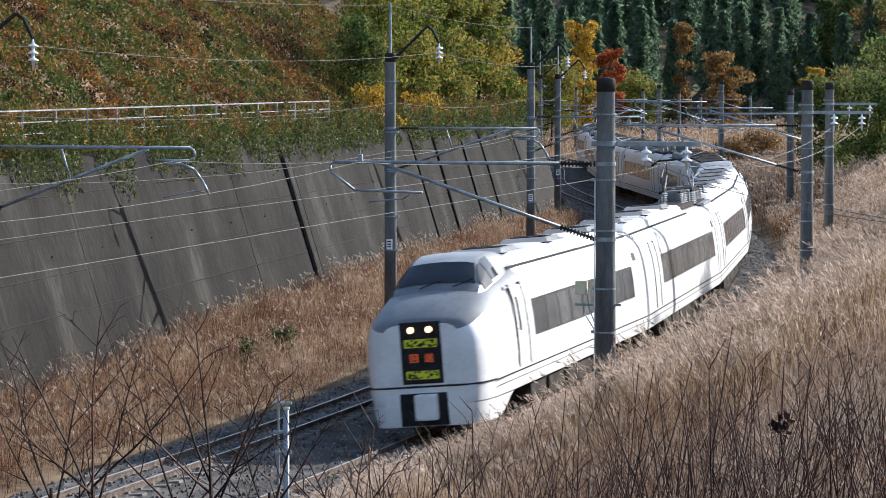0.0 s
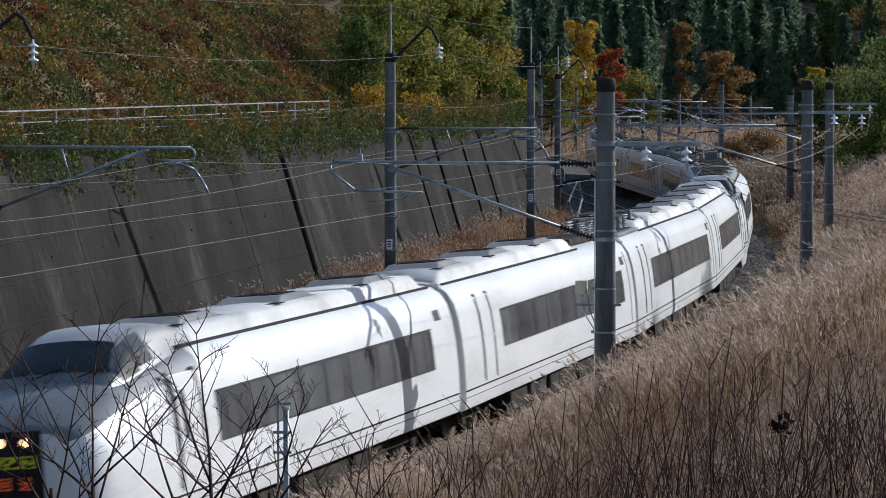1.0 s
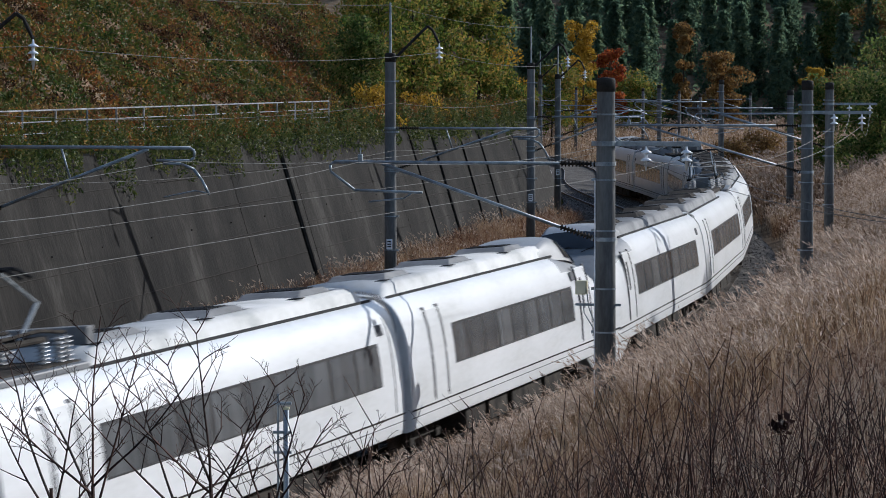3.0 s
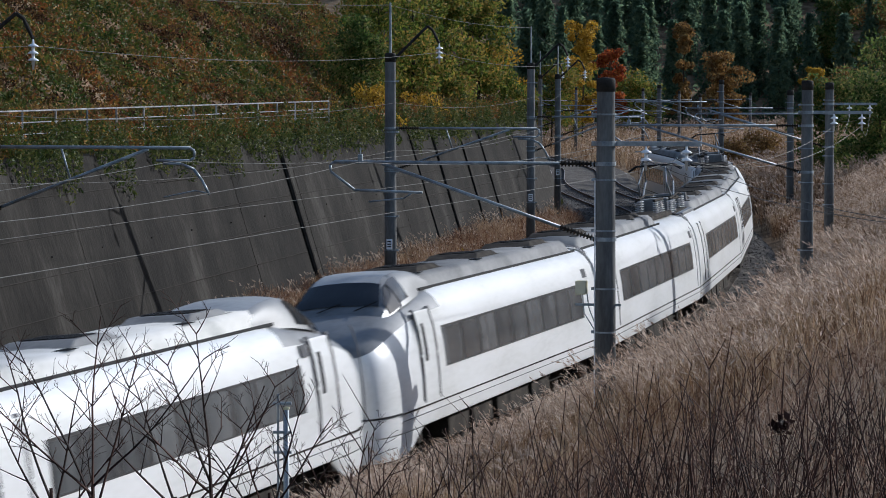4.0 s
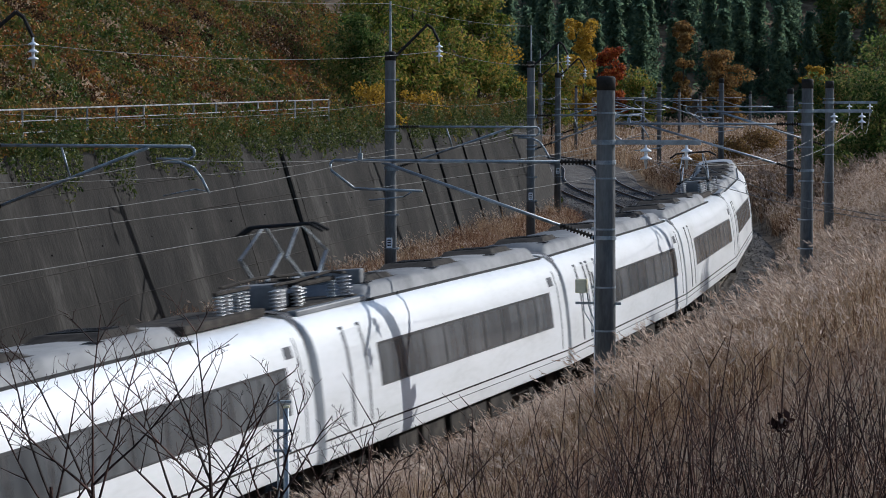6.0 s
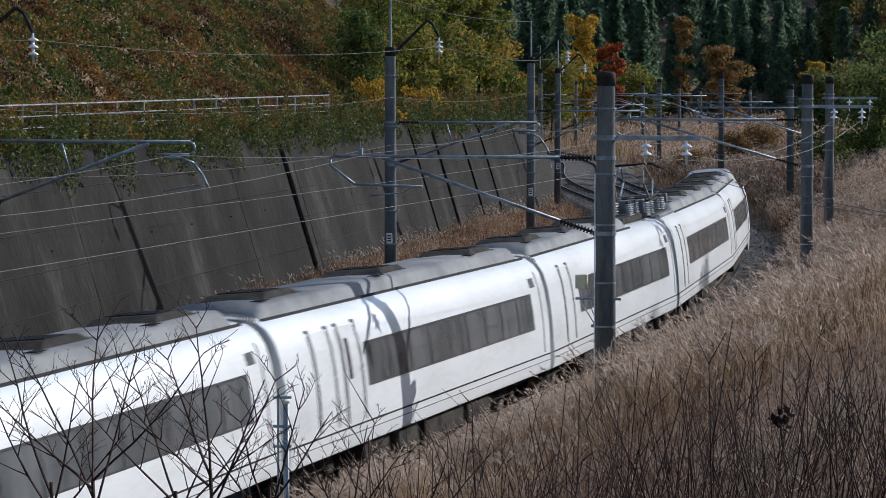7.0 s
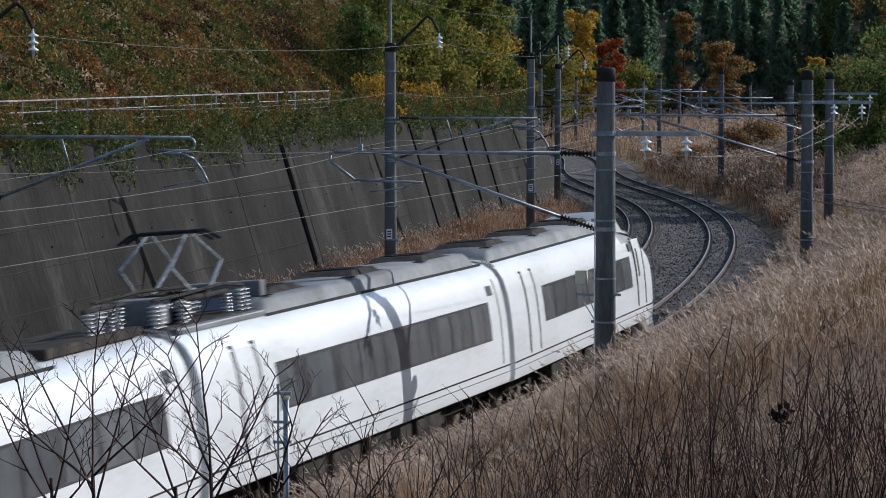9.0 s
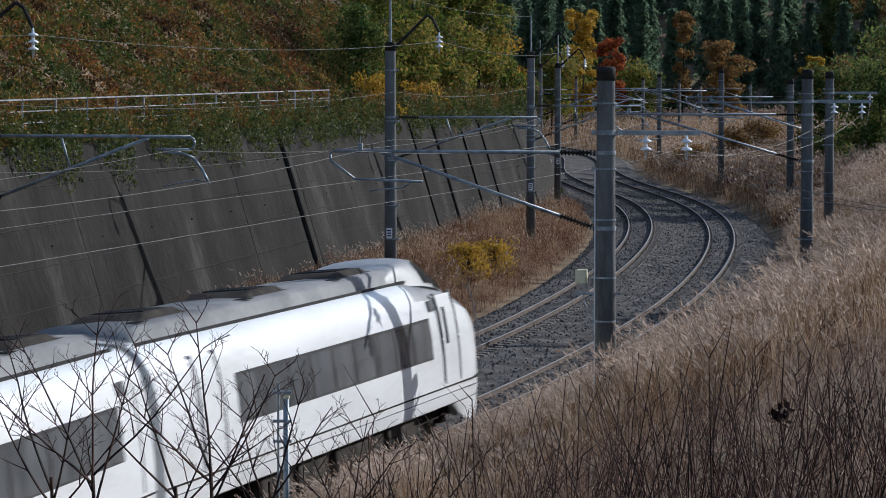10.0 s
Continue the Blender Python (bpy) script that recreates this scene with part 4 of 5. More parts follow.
def build_car(kind, roof_mat, unit_mat, lit=False, pan=0):
    """kind: 'mid', 'front' (cab ahead) or 'rear' (cab behind). pan: +1 / -1 equipment at the front / rear end."""
    LIT[0] = lit
    car = empty("train_car")
    cab = {"mid": 0, "front": 1, "rear": -1}[kind]
    x0, x1 = -9.85, 9.85
    if cab > 0:
        x1 = 9.95
    if cab < 0:
        x0 = -9.95
    build_shell(car, x0, x1, cab)
    wa, wb = {"mid": (-8.45, 6.1), "front": (-8.1, 5.5), "rear": (-5.7, 6.2)}[kind]
    doors = {"mid": [(6.9, 8.0)], "front": [(6.1, 7.3)], "rear": [(6.9, 8.0), (-7.7, -6.5)]}[kind]
    if lit:
        wb, doors = 4.95, [(5.6, 6.8)]
    if kind == "mid" and not pan:
        # the car with a second, glazed door ahead of its windows
        wb, doors = 4.9, [(6.9, 8.0), (5.2, 6.3)]
    for sg in (1, -1):
        window_band(car, wa, wb, sg)
        for k, (a, b) in enumerate(doors):
            door(car, a, b, sg, slit=(cab > 0 or k == 1))
        if cab <= 0:
            side_strip("seam", car, -9.3, -9.26, 1.2, 3.05, sg, 0.01, M_GAP, n=6)
        xs0, xs1 = (x0 + (1.0 if cab < 0 else 0)), (x1 - (1.0 if cab > 0 else 0))
        side_strip("waist_line", car, xs0, xs1, 1.118, 1.15, sg, 0.008, M_UNDER, "dark line along the sill")
        side_strip("sill_groove", car, xs0, xs1, 0.985, 1.0, sg, 0.006, M_GAP, "thin grey groove along the sill")
        side_strip("destination_sign", car, -9.0 if cab >= 0 else -6.3, -8.55 if cab >= 0 else -5.9, 2.72, 2.93, sg, 0.01, M_GAP, "small grey side display")
    for xc in (-7.0, 7.0):
        bogie(car, xc)
    bm = bmesh.new()
    for xa, xb in ((-4.8, -3.0), (-2.6, 0.4), (0.9, 2.6), (3.0, 4.7)):
        box(bm, xa, -1.2, 0.24, xb, 1.2, 0.74, 0.04)
    part("underfloor_equipment", bm, M_UNDER, car, "dusty underfloor equipment boxes")
    lo, hi = x0 + (4.6 if cab < 0 else 0.5), x1 - (4.6 if cab > 0 else 0.5)
    if pan > 0:
        hi = 5.0
    if pan < 0:
        lo = -4.6
    roof_cover(car, lo, hi, roof_mat, "long raised roof fairing")
    gutter(car, lo - 0.2, hi + 0.2)
    n = 3
    for i in range(n):
        a = lo + 0.9 + (hi - lo - 4.2) * i / (n - 1)
        roof_unit(car, a, a + 2.3, unit_mat)
        bm = bmesh.new()
        for k in range(5):
            box(bm, a + 2.5 + 0.09 * k, 0.62, 3.665, a + 2.55 + 0.09 * k, 0.84, 3.68)
        part("roof_vent", bm, M_BLACK, car)
    if pan > 0:
        pantograph(car, 7.0)
        bm = bmesh.new()
        box(bm, 4.95, -0.92, 3.36, 9.7, 0.76, 3.49, 0.03)
        part("roof_deck", bm, M_UNDER, car, "dark roof deck under the pantograph")
        bm = bmesh.new()
        box(bm, 5.2, 0.78, 3.36, 9.6, 1.0, 3.47, 0.03)
        part("roof_conduit", bm, M_GREYPAINT, car, "grey conduit along the roof edge")
    if pan < 0:
        bm = bmesh.new()
        box(bm, -9.6, -0.7, 3.44, -5.2, 0.75, 3.6, 0.05)
        part("roof_base", bm, M_UNDER, car)
        for x in (-9.2, -8.8, -8.2, -7.8):
            stack_insulator(car, x, 0.5, 3.58, 0.36, 0.09)
        bm = bmesh.new()
        bent(bm, [(-9.5, 0.5, 3.97), (-7.6, 0.5, 3.97)], 0.04, 6)
        part("busbar", bm, M_UNDER, car)
    # gangway bellows behind the car
    if cab >= 0:
        bm = bmesh.new()
        for k in range(5):
            x = x0 - 0.02 - 0.1 * k
            v1 = [(x, y * 0.93, 0.6 + (z - 0.3) * 0.95 * 0.98) for y, z in ring_full(lambda j, s: (SECTION[j][0] * s, SECTION[j][1]))]
            va = [bm.verts.new(p) for p in v1]
            vb = [bm.verts.new((p[0] - 0.08, p[1], p[2])) for p in v1]
            for i in range(len(v1) - 1):
                bm.faces.new((va[i], va[i + 1], vb[i + 1], vb[i]))
        part("gangway_bellows", bm, M_GAP, car, "grey rubber gangway bellows")
    if cab:
        # deep white skirt round the cab
        tip = x1 if cab > 0 else x0
        v, f = [], []
        ds = [0.0, 0.02, 0.05, 0.1, 0.17, 0.26, 0.4, 0.6, 0.9, 1.4, 1.8, 2.2, 2.6]
        rows = [(z, k) for z, k in ((0.74, 1.0), (0.5, 0.985), (0.28, 0.95))]
        path = [(d, nose_point(d, 1, 1)[0]) for d in ds]
        path = path[::-1] + [(d, -y) for d, y in path]
        for d, y in path:
            for z, k in rows:
                v.append((tip - cab * (d + (1 - k) * 1.2), y * k, z + (0.74 - z) * max(0.0, (d - 1.3) / 1.35) ** 1.5))
        for i in range(len(path) - 1):
            for j in range(2):
                q = 3 * i + j
                f.append((q, q + 1, q + 4, q + 3))
        mesh_smooth("skirt", v, f, M_WHITE, car, "white front skirt")
        cab_front(car, x1 if cab > 0 else x0, cab)
    return car


# joint k lies at JOINT_1 + 20 (k - 1) from the head of the line; the second set is 0.61 m further back
PLAN = [(1, "front", False, 0), (2, "mid", False, -1), (3, "mid", False, 1), (4, "rear", False, 0), (5, "front", True, 0), (6, "mid", True, -1), (7, "mid", True, 1),
        (8, "mid", True, 0), (9, "mid", True, -1), (10, "mid", True, 1), (11, "rear", True, 0)]
CARS = []
built = {}
for number, kind, grey_roof, pan in PLAN:
    key = (kind, grey_roof, pan, number == 1)
    if key in built:
        car = copy_thing(built[key], Matrix.Identity(4))
    else:
        car = build_car(kind, M_ROOFGREY if grey_roof else M_ROOFWHITE, M_UNDER if grey_roof else M_ROOFGREY, number == 1, pan)
        built[key] = car
    what = {"front": "streamlined white express train cab car with grey top", "mid": "white express train car with long dark window band", "rear": "white express train end car with blunt cab"}[kind]
    what += " and grey roof" if grey_roof else " and pale roof"
    if number == 1:
        what = "leading white express cab car with lit headlamps and sign"
    tagged(car, what, "train car", "express train cars")
    CARS.append((car, JOINT_1 + 20 * (number - 2) + 10 + (0.61 if number >= 5 else 0.0)))


def car_pose(s):
    a, b = on_line(s - 7.0), on_line(s + 7.0)
    d = a - b
    m = (a + b) / 2
    return pose(m.x, m.y, CANT / 2, rx=math.degrees(LEAN), rz=math.degrees(math.atan2(d.y, d.x)))


def motions():
    """The train runs past along the nearer track."""
    times = [0.25 * i for i in range(41)]
    for car, s0 in CARS:
        walk(car, [(t, car_pose(s0 - SPEED * t)) for t in times])


# ---------------- plants ----------------
def blades(name, pts, heights, width, material, rng, lean=0.35, per=1, label="", curve=0.5):
    """Many thin bent blades, each a ribbon of two pieces, in one mesh."""
    n = len(pts)
    a = rng.uniform(0, 6.283, n)
    ln = lean * rng.uniform(0.2, 1.0, n) * heights
    dirx, diry = np.cos(a) * ln, np.sin(a) * ln
    b = rng.uniform(0, 3.1416, n)
    wx, wy = np.cos(b) * width / 2, np.sin(b) * width / 2
    z0 = np.zeros(n)
    p0 = pts
    p1 = pts + np.stack([dirx * 0.35, diry * 0.35, heights * 0.6], 1)
    p2 = pts + np.stack([dirx, diry, heights * (1 - 0.12 * curve)], 1)
    w = np.stack([wx, wy, z0], 1)
    v = np.stack([p0 - w, p0 + w, p1 - w * 0.8, p1 + w * 0.8, p2], 1).reshape(-1, 3)
    k = np.arange(n)[:, None] * 5
    quads = (k + np.array([[0, 1, 3, 2]])).tolist()
    tris = (k + np.array([[2, 3, 4]])).tolist()
    return mesh_object(name, v.tolist(), quads + tris, material), p1, p2


def plumes(name, base, tip, rng, material, size=0.32, fat=0.05):
    """Feathery seed heads on the stems' ends: eight slivers round each bent axis."""
    n = len(tip)
    d = tip - base
    d = d / np.linalg.norm(d, axis=1, keepdims=True)
    wind = np.array((-0.35, -0.1, -0.1))
    droop = rng.normal(0, 0.3, (n, 3)) + wind
    d2 = d + droop
    d2 /= np.linalg.norm(d2, axis=1, keepdims=True)
    L = size * rng.uniform(0.6, 1.3, (n, 1))
    vs = []
    for k in range(8):
        a = tip + d2 * L * (0.1 * k)
        g = d2 + rng.normal(0, 0.3, (n, 3)) + wind * 0.3
        g /= np.linalg.norm(g, axis=1, keepdims=True)
        u = np.cross(g, rng.normal(0, 1, (n, 3)))
        u /= np.linalg.norm(u, axis=1, keepdims=True)
        f = fat * rng.uniform(0.5, 1.2, (n, 1)) * (1 - 0.08 * k)
        e = a + g * L * (0.5 - 0.03 * k)
        m = (a + e) / 2
        vs.append(np.stack([a, m + u * f, e, m - u * f], 1))
    v = np.stack(vs, 1).reshape(-1, 3)
    fs = (np.arange(8 * n)[:, None] * 4 + np.array([[0, 1, 2, 3]])).tolist()
    return mesh_object(name, v.tolist(), fs, material)


def scatter(rng, n, s0, s1, o0, o1, keep=None):
    s, o = rng.uniform(s0, s1, n), rng.uniform(o0, o1, n)
    x, y, h = np.interp(s, S_ALL, CX), np.interp(s, S_ALL, CY), np.interp(s, S_ALL, H_ALL)
    x, y = x + np.cos(h) * o, y - np.sin(h) * o
    ok = np.hypot(x, y) > 9
    if keep is not None:
        ok &= keep(x, y, s, o)
    return x[ok], y[ok]


def clumpy(x, y, scale=0.5, seed=0.0):
    return np.array([noise.noise((a * scale, b * scale, seed)) for a, b in zip(x, y)])


def grass_field(label, n, s0, s1, o0, o1, hmin, hmax, seed, plume=0.35, keep=None, width=0.012, material=None, fluff=0.16):
    rng = np.random.default_rng(seed)
    x, y = scatter(rng, n, s0, s1, o0, o1, keep)
    c = clumpy(x, y, 0.45, seed)
    ok = c + rng.normal(0, 0.2, len(c)) > -0.35
    x, y, c = x[ok], y[ok], c[ok]
    h = (hmin + (hmax - hmin) * np.clip(0.5 + c * 0.7 + rng.normal(0, 0.18, len(x)), 0, 1.2))
    s, o = line_offset(x, y)
    low = 0.5 + 0.28 * smooth01((-12 - s) / 8)
    h *= low + (1 - low) * smooth01((np.abs(o + SPACING / 2) - SPACING / 2 - 2.6) / 2.0)
    pts = np.stack([x, y, ground_z(x, y) - 0.05], 1)
    g, p1, p2 = blades("dry_grass", pts, h, width, material or M_GRASS, rng, 0.45)
    tagged(g, label, "dry grass", kind="stuff")
    sel = (rng.random(len(x)) < plume) & (h > (hmin + hmax) * 0.4)
    pl = plumes("pampas_plumes", p1[sel], p2[sel], rng, M_PLUME, fluff, fluff * 0.13)
    tagged(pl, "pale feathery pampas grass seed heads", "pampas grass", kind="stuff")


def tussocks(label, count, s0, s1, o0, o1, hmin, hmax, seed, keep=None, fluff=0.26, per=46, plume=0.3):
    """Pampas grass in separate stools: blades and plumed stalks that fan out from each foot."""
    rng = np.random.default_rng(seed)
    x, y = scatter(rng, count, s0, s1, o0, o1, keep)
    c = clumpy(x, y, 0.22, seed)
    ok = c + rng.normal(0, 0.1, len(c)) > 0.03
    x, y, c = x[ok], y[ok], c[ok]
    big = np.clip(hmin + (hmax - hmin) * (0.35 + 1.2 * c + rng.normal(0, 0.22, len(x))), hmin * 0.8, hmax * 1.1)
    r = rng.uniform(0.12, 0.34, len(x))
    k = np.repeat(np.arange(len(x)), per)
    a, q = rng.uniform(0, 6.283, len(k)), rng.random(len(k)) ** 0.6
    px, py = x[k] + np.cos(a) * q * r[k], y[k] + np.sin(a) * q * r[k]
    h = big[k] * rng.uniform(0.55, 1.05, len(k))
    pts = np.stack([px, py, ground_z(px, py) - 0.05], 1)
    g, p1, p2 = blades("dry_grass", pts, h, 0.012, M_GRASS, rng, 0.5)
    tagged(g, label, "dry grass", kind="stuff")
    sel = (rng.random(len(k)) < plume) & (h > big[k] * 0.85)
    pl = plumes("pampas_plumes", p1[sel], p2[sel], rng, M_PLUME, fluff, fluff * 0.042)
    tagged(pl, "pale feathery pampas grass seed heads", "pampas grass", kind="stuff")


def brush(label, n, s0, s1, o0, o1, height, seed, keep=None, material=None, length=0.3, width=0.009):
    """Tangled low brushwood in mounds: short stalks that cross at all angles."""
    rng = np.random.default_rng(seed)
    x, y = scatter(rng, n, s0, s1, o0, o1, keep)
    c = clumpy(x, y, 0.35, seed) + 0.6 * clumpy(x, y, 1.1, seed + 3.0)
    h = height * np.clip(0.5 + 0.8 * c, 0.1, 1.4)
    z = ground_z(x, y) + h * rng.random(len(x)) ** 0.55 - 0.05
    d = rng.normal(0, 1, (len(x), 3)) * np.array((0.6, 0.6, 0.45)) + np.array((0, 0, 0.75))
    d /= np.linalg.norm(d, axis=1, keepdims=True)
    L = length * rng.uniform(0.4, 1.4, (len(x), 1))
    u = np.cross(d, rng.normal(0, 1, (len(x), 3)))
    u /= np.linalg.norm(u, axis=1, keepdims=True)
    p = np.stack([x, y, z], 1)
    w = width * rng.uniform(0.5, 1.2, (len(x), 1)) / 2
    bend = rng.normal(0, 0.12, (len(x), 3)) * L
    v = np.stack([p - u * w, p + u * w, p + d * L * 0.5 + bend + u * w * 0.8, p + d * L * 0.5 + bend - u * w * 0.8, p + d * L], 1).reshape(-1, 3)
    k = np.arange(len(x))[:, None] * 5
    ob = mesh_object("brushwood", v.tolist(), (k + np.array([[0, 1, 2, 3]])).tolist() + (k + np.array([[3, 2, 4]])).tolist(), material or M_BRUSH)
    tagged(ob, label, "brushwood", kind="stuff")


def bank(x, y, s, o):
    return y > 49 + 6 * np.sin(x * 0.9)


def under_wall(x, y, s, o):
    return wall_dist(x, y) > 1.95


tussocks("tall dry pampas grass on the bank beside the track", 3900, -48, 75, 3.0, 13, 0.7, 1.7, 21, bank, 0.3, 46, 0.55)
tussocks("pale pampas grass along the foot of the bank", 4200, -60, 0, 2.2, 4.8, 0.85, 1.4, 28, None, 0.22, 30, 0.45)
grass_field("thin dry grass between the pampas stools", 46000, -60, 75, 2.7, 13, 0.35, 1.0, 29, 0.05, fluff=0.14, keep=bank)
brush("tangled dark brushwood on the bank", 60000, -60, 75, 3.2, 14, 0.8, 30, lambda x, y, s, o: y > 45, M_BRUSH)
brush("dark thicket higher up the bank", 40000, -20, 60, 7.5, 14, 1.2, 40, None, M_BRUSH, 0.4, 0.014)
grass_field("dense brown grass on the near bank", 30000, -85, -10, 2.7, 16, 0.2, 0.65, 26, 0.0, width=0.009, material=M_DRY, fluff=0.14)
tussocks("pale pampas grass among the shrubs on the near bank", 1100, -75, -18, 3.5, 14, 0.5, 0.95, 39, lambda x, y, s, o: y > 40, 0.18, 34, 0.4)
brush("tangled russet brushwood on the near bank", 60000, -85, -10, 3.0, 16, 0.75, 35, None, M_DRY, 0.3, 0.009)
grass_field("tall dry pampas grass at the bend", 26000, 75, 190, 3.0, 16, 0.7, 1.7, 22, 0.3, width=0.025, fluff=0.3)
brush("tangled brown brushwood at the bend", 26000, 60, 190, 3.2, 18, 1.3, 36, width=0.025, length=0.5)
brush("dense rust-red brushwood below the retaining wall", 130000, -50, 100, -14, -SPACING - 2.7, 0.95, 37, under_wall, M_RUSSET, 0.28, 0.011)
grass_field("brown dry grass below the retaining wall", 26000, -50, 90, -14, -SPACING - 2.5, 0.35, 0.95, 23, 0.12, keep=under_wall, material=M_RUSSET)
tussocks("pale pampas grass below the retaining wall", 520, -42, 90, -13, -SPACING - 3.4, 0.7, 1.35, 27, under_wall, 0.22)
grass_field("dry grass on the far flat", 30000, 90, 300, -16, -SPACING - 2.6, 0.6, 1.5, 24, 0.3, width=0.03, fluff=0.3)
grass_field("dry grass on the far flat", 36000, 190, 330, 3, 50, 0.7, 1.8, 25, 0.3, width=0.035, fluff=0.35)


def leaves(name, centres, size, material, rng, label, category, kind="stuff", parent=None):
    """Many small folded leaves round given centres, in one mesh."""
    n = len(centres)
    d = rng.normal(0, 1, (n, 3))
    d /= np.linalg.norm(d, axis=1, keepdims=True)
    u = np.cross(d, rng.normal(0, 1, (n, 3)))
    u /= np.linalg.norm(u, axis=1, keepdims=True)
    w = np.cross(d, u)
    s = size * rng.uniform(0.5, 1.3, (n, 1))
    v = np.stack([centres - u * s, centres + d * s * 0.45 + w * s * 0.12, centres + u * s, centres - d * s * 0.45 + w * s * 0.12], 1).reshape(-1, 3)
    k = np.arange(n)[:, None] * 4
    f = (k + np.array([[0, 1, 2]])).tolist() + (k + np.array([[0, 2, 3]])).tolist()
    ob = mesh_object(name, v.tolist(), f, material, parent)
    if label:
        tagged(ob, label, category, kind=kind)
    return ob


def hillside():
    """Scrub on the slope above the wall: mounds of leaves."""
    rng = np.random.default_rng(31)
    n = 330000
    y = rng.uniform(74, 205, n)
    w = -0.3 - rng.uniform(0, 1, n) ** 1.2 * 13
    x = WALL_A + WALL_K * (y - 85) + w / 0.9866
    c = clumpy(x, y, 0.4, 3.0) + 0.7 * clumpy(x, y, 1.3, 7.0)
    ok = c + rng.normal(0, 0.2, n) > -0.85
    x, y, c = x[ok], y[ok], c[ok]
    n = len(x)
    z = ground_z(x, y) + np.abs(rng.normal(0, 0.1, n)) + np.clip(c + 0.45, 0, 2) * 1.0 * rng.random(n) ** 0.3
    fern = clumpy(x, y, 0.3, 19.0) + 0.4 * clumpy(x, y, 1.1, 23.0) + rng.normal(0, 0.12, n)
    p = np.stack([x, y, z], 1)
    leaves("hillside_scrub", p[fern < 0.27], 0.1, M_LEAF, rng, "green and yellow autumn scrub covering the slope", "scrub")
    leaves("hillside_bracken", p[fern >= 0.27], 0.085, M_BRACKEN, rng, "rust-brown withered bracken on the slope", "bracken")
    # overgrowth along the railing
    rng = np.random.default_rng(38)
    n = 60000
    y = rng.uniform(66, 188, n)
    w = -0.1 - rng.random(n) ** 1.4 * 1.5
    x = WALL_A + WALL_K * (y - 85) + w / 0.9866
    c = clumpy(x, y, 0.5, 13.0) + 0.6 * clumpy(x, y, 1.5, 17.0)
    z = WALL_TOP + np.clip(0.7 + 1.1 * c, 0.1, 1.65) * rng.random(n) ** 0.45
    leaves("railing_scrub", np.stack([x, y, z], 1), 0.075, M_LEAF, rng, "green and brown scrub growing through the railing", "scrub")
    rng = np.random.default_rng(32)
    n = 34000
    y = rng.uniform(66, 188, n)
    c = clumpy(y, y * 0, 0.35, 11.0) + 0.5 * clumpy(y, y * 0, 1.3, 12.0)
    ok = c + rng.normal(0, 0.15, n) > -0.12
    y, c = y[ok], c[ok]
    n = len(y)
    drop = rng.random(n) ** 1.5 * np.clip(0.75 + c * 1.6, 0.1, 2.0)
    v = np.array([wall_point(a, b, 0.06 + 0.12 * r) for a, b, r in zip(y, drop, rng.random(n))])
    v[:, 2] += 0.1 + 0.9 * rng.random(n) ** 2 * (c > 0)
    leaves("ivy", v, 0.07, M_IVY, rng, "green ivy hanging over the wall's edge", "ivy")
    rng = np.random.default_rng(34)
    n = 60000
    sa, w = rng.uniform(92, 270, n), -9.6 - rng.uniform(0, 1, n) ** 1.2 * 24
    h = np.interp(sa, S_ALL, H_ALL)
    x, y = np.interp(sa, S_ALL, CX) + np.cos(h) * w, np.interp(sa, S_ALL, CY) - np.sin(h) * w
    c = clumpy(x, y, 0.3, 5.0)
    z = ground_z(x, y) + np.clip(c + 0.4, 0, 2) * 2.2 * rng.random(n) ** 0.5
    leaves("far_scrub", np.stack([x, y, z], 1), 0.19, M_LEAF, rng, "green and brown scrub beyond the wall's end", "scrub")
    # stems and dry stalks on the slope
    rng = np.random.default_rng(33)
    n = 1300
    y = rng.uniform(60, 200, n)
    w = -1.0 - rng.uniform(0, 1, n) * 16
    x = WALL_A + WALL_K * (y - 85) + w / 0.9866
    g, _, _ = blades("dry_stalks", np.stack([x, y, ground_z(x, y)], 1), rng.uniform(0.5, 1.4, n), 0.02, M_BRUSH, rng, 0.7)
    tagged(g, "dry stalks standing among the scrub", "dry grass", kind="stuff")


hillside()


def tree(name, at, height, spread_r, material, seed, label, leaf=0.16, n=5000, trunk=0.11, low=0.04):
    """Tapered trunk, limbs, and a crown of leaf clumps with gaps."""
    rng = np.random.default_rng(seed)
    t = empty(name, Matrix.Translation(at))
    tagged(t, label, "tree", "autumn trees")
    bm = bmesh.new()
    tube(bm, (0, 0, -0.4), (0.1, 0, height * 0.5), trunk, trunk * 0.6, 8)
    tube(bm, (0.1, 0, height * 0.5), (0, 0.1, height * 0.92), trunk * 0.6, trunk * 0.15, 7)
    ends = []
    for i in range(12):
        z = height * rng.uniform(low, 0.85)
        a = rng.uniform(0, 6.283)
        r = spread_r * rng.uniform(0.5, 1.0) * (1 - 0.55 * (z / height) ** 2)
        e = (math.cos(a) * r, math.sin(a) * r, z + height * 0.12)
        tube(bm, (0, 0, z), e, trunk * 0.3, trunk * 0.06, 5)
        ends.append(e)
    part("trunk", bm, M_BARK, t, smooth=True)
    cl = [np.array(e) for e in ends] + [np.array((rng.normal(0, spread_r * 0.3), rng.normal(0, spread_r * 0.3), height * rng.uniform(low + 0.15, 1.0))) for _ in range(34)]
    pts = []
    for c in cl:
        k = n // len(cl)
        r = spread_r * rng.uniform(0.2, 0.46)
        q = rng.normal(0, 1, (k, 3))
        q /= np.linalg.norm(q, axis=1, keepdims=True)
        pts.append(c + q * (r * rng.uniform(0.3, 1.0, (k, 1)) ** 0.6) * np.array((1, 1, 0.75)))
    leaves("crown", np.concatenate(pts), leaf, material, rng, "", "", parent=t)
    return t


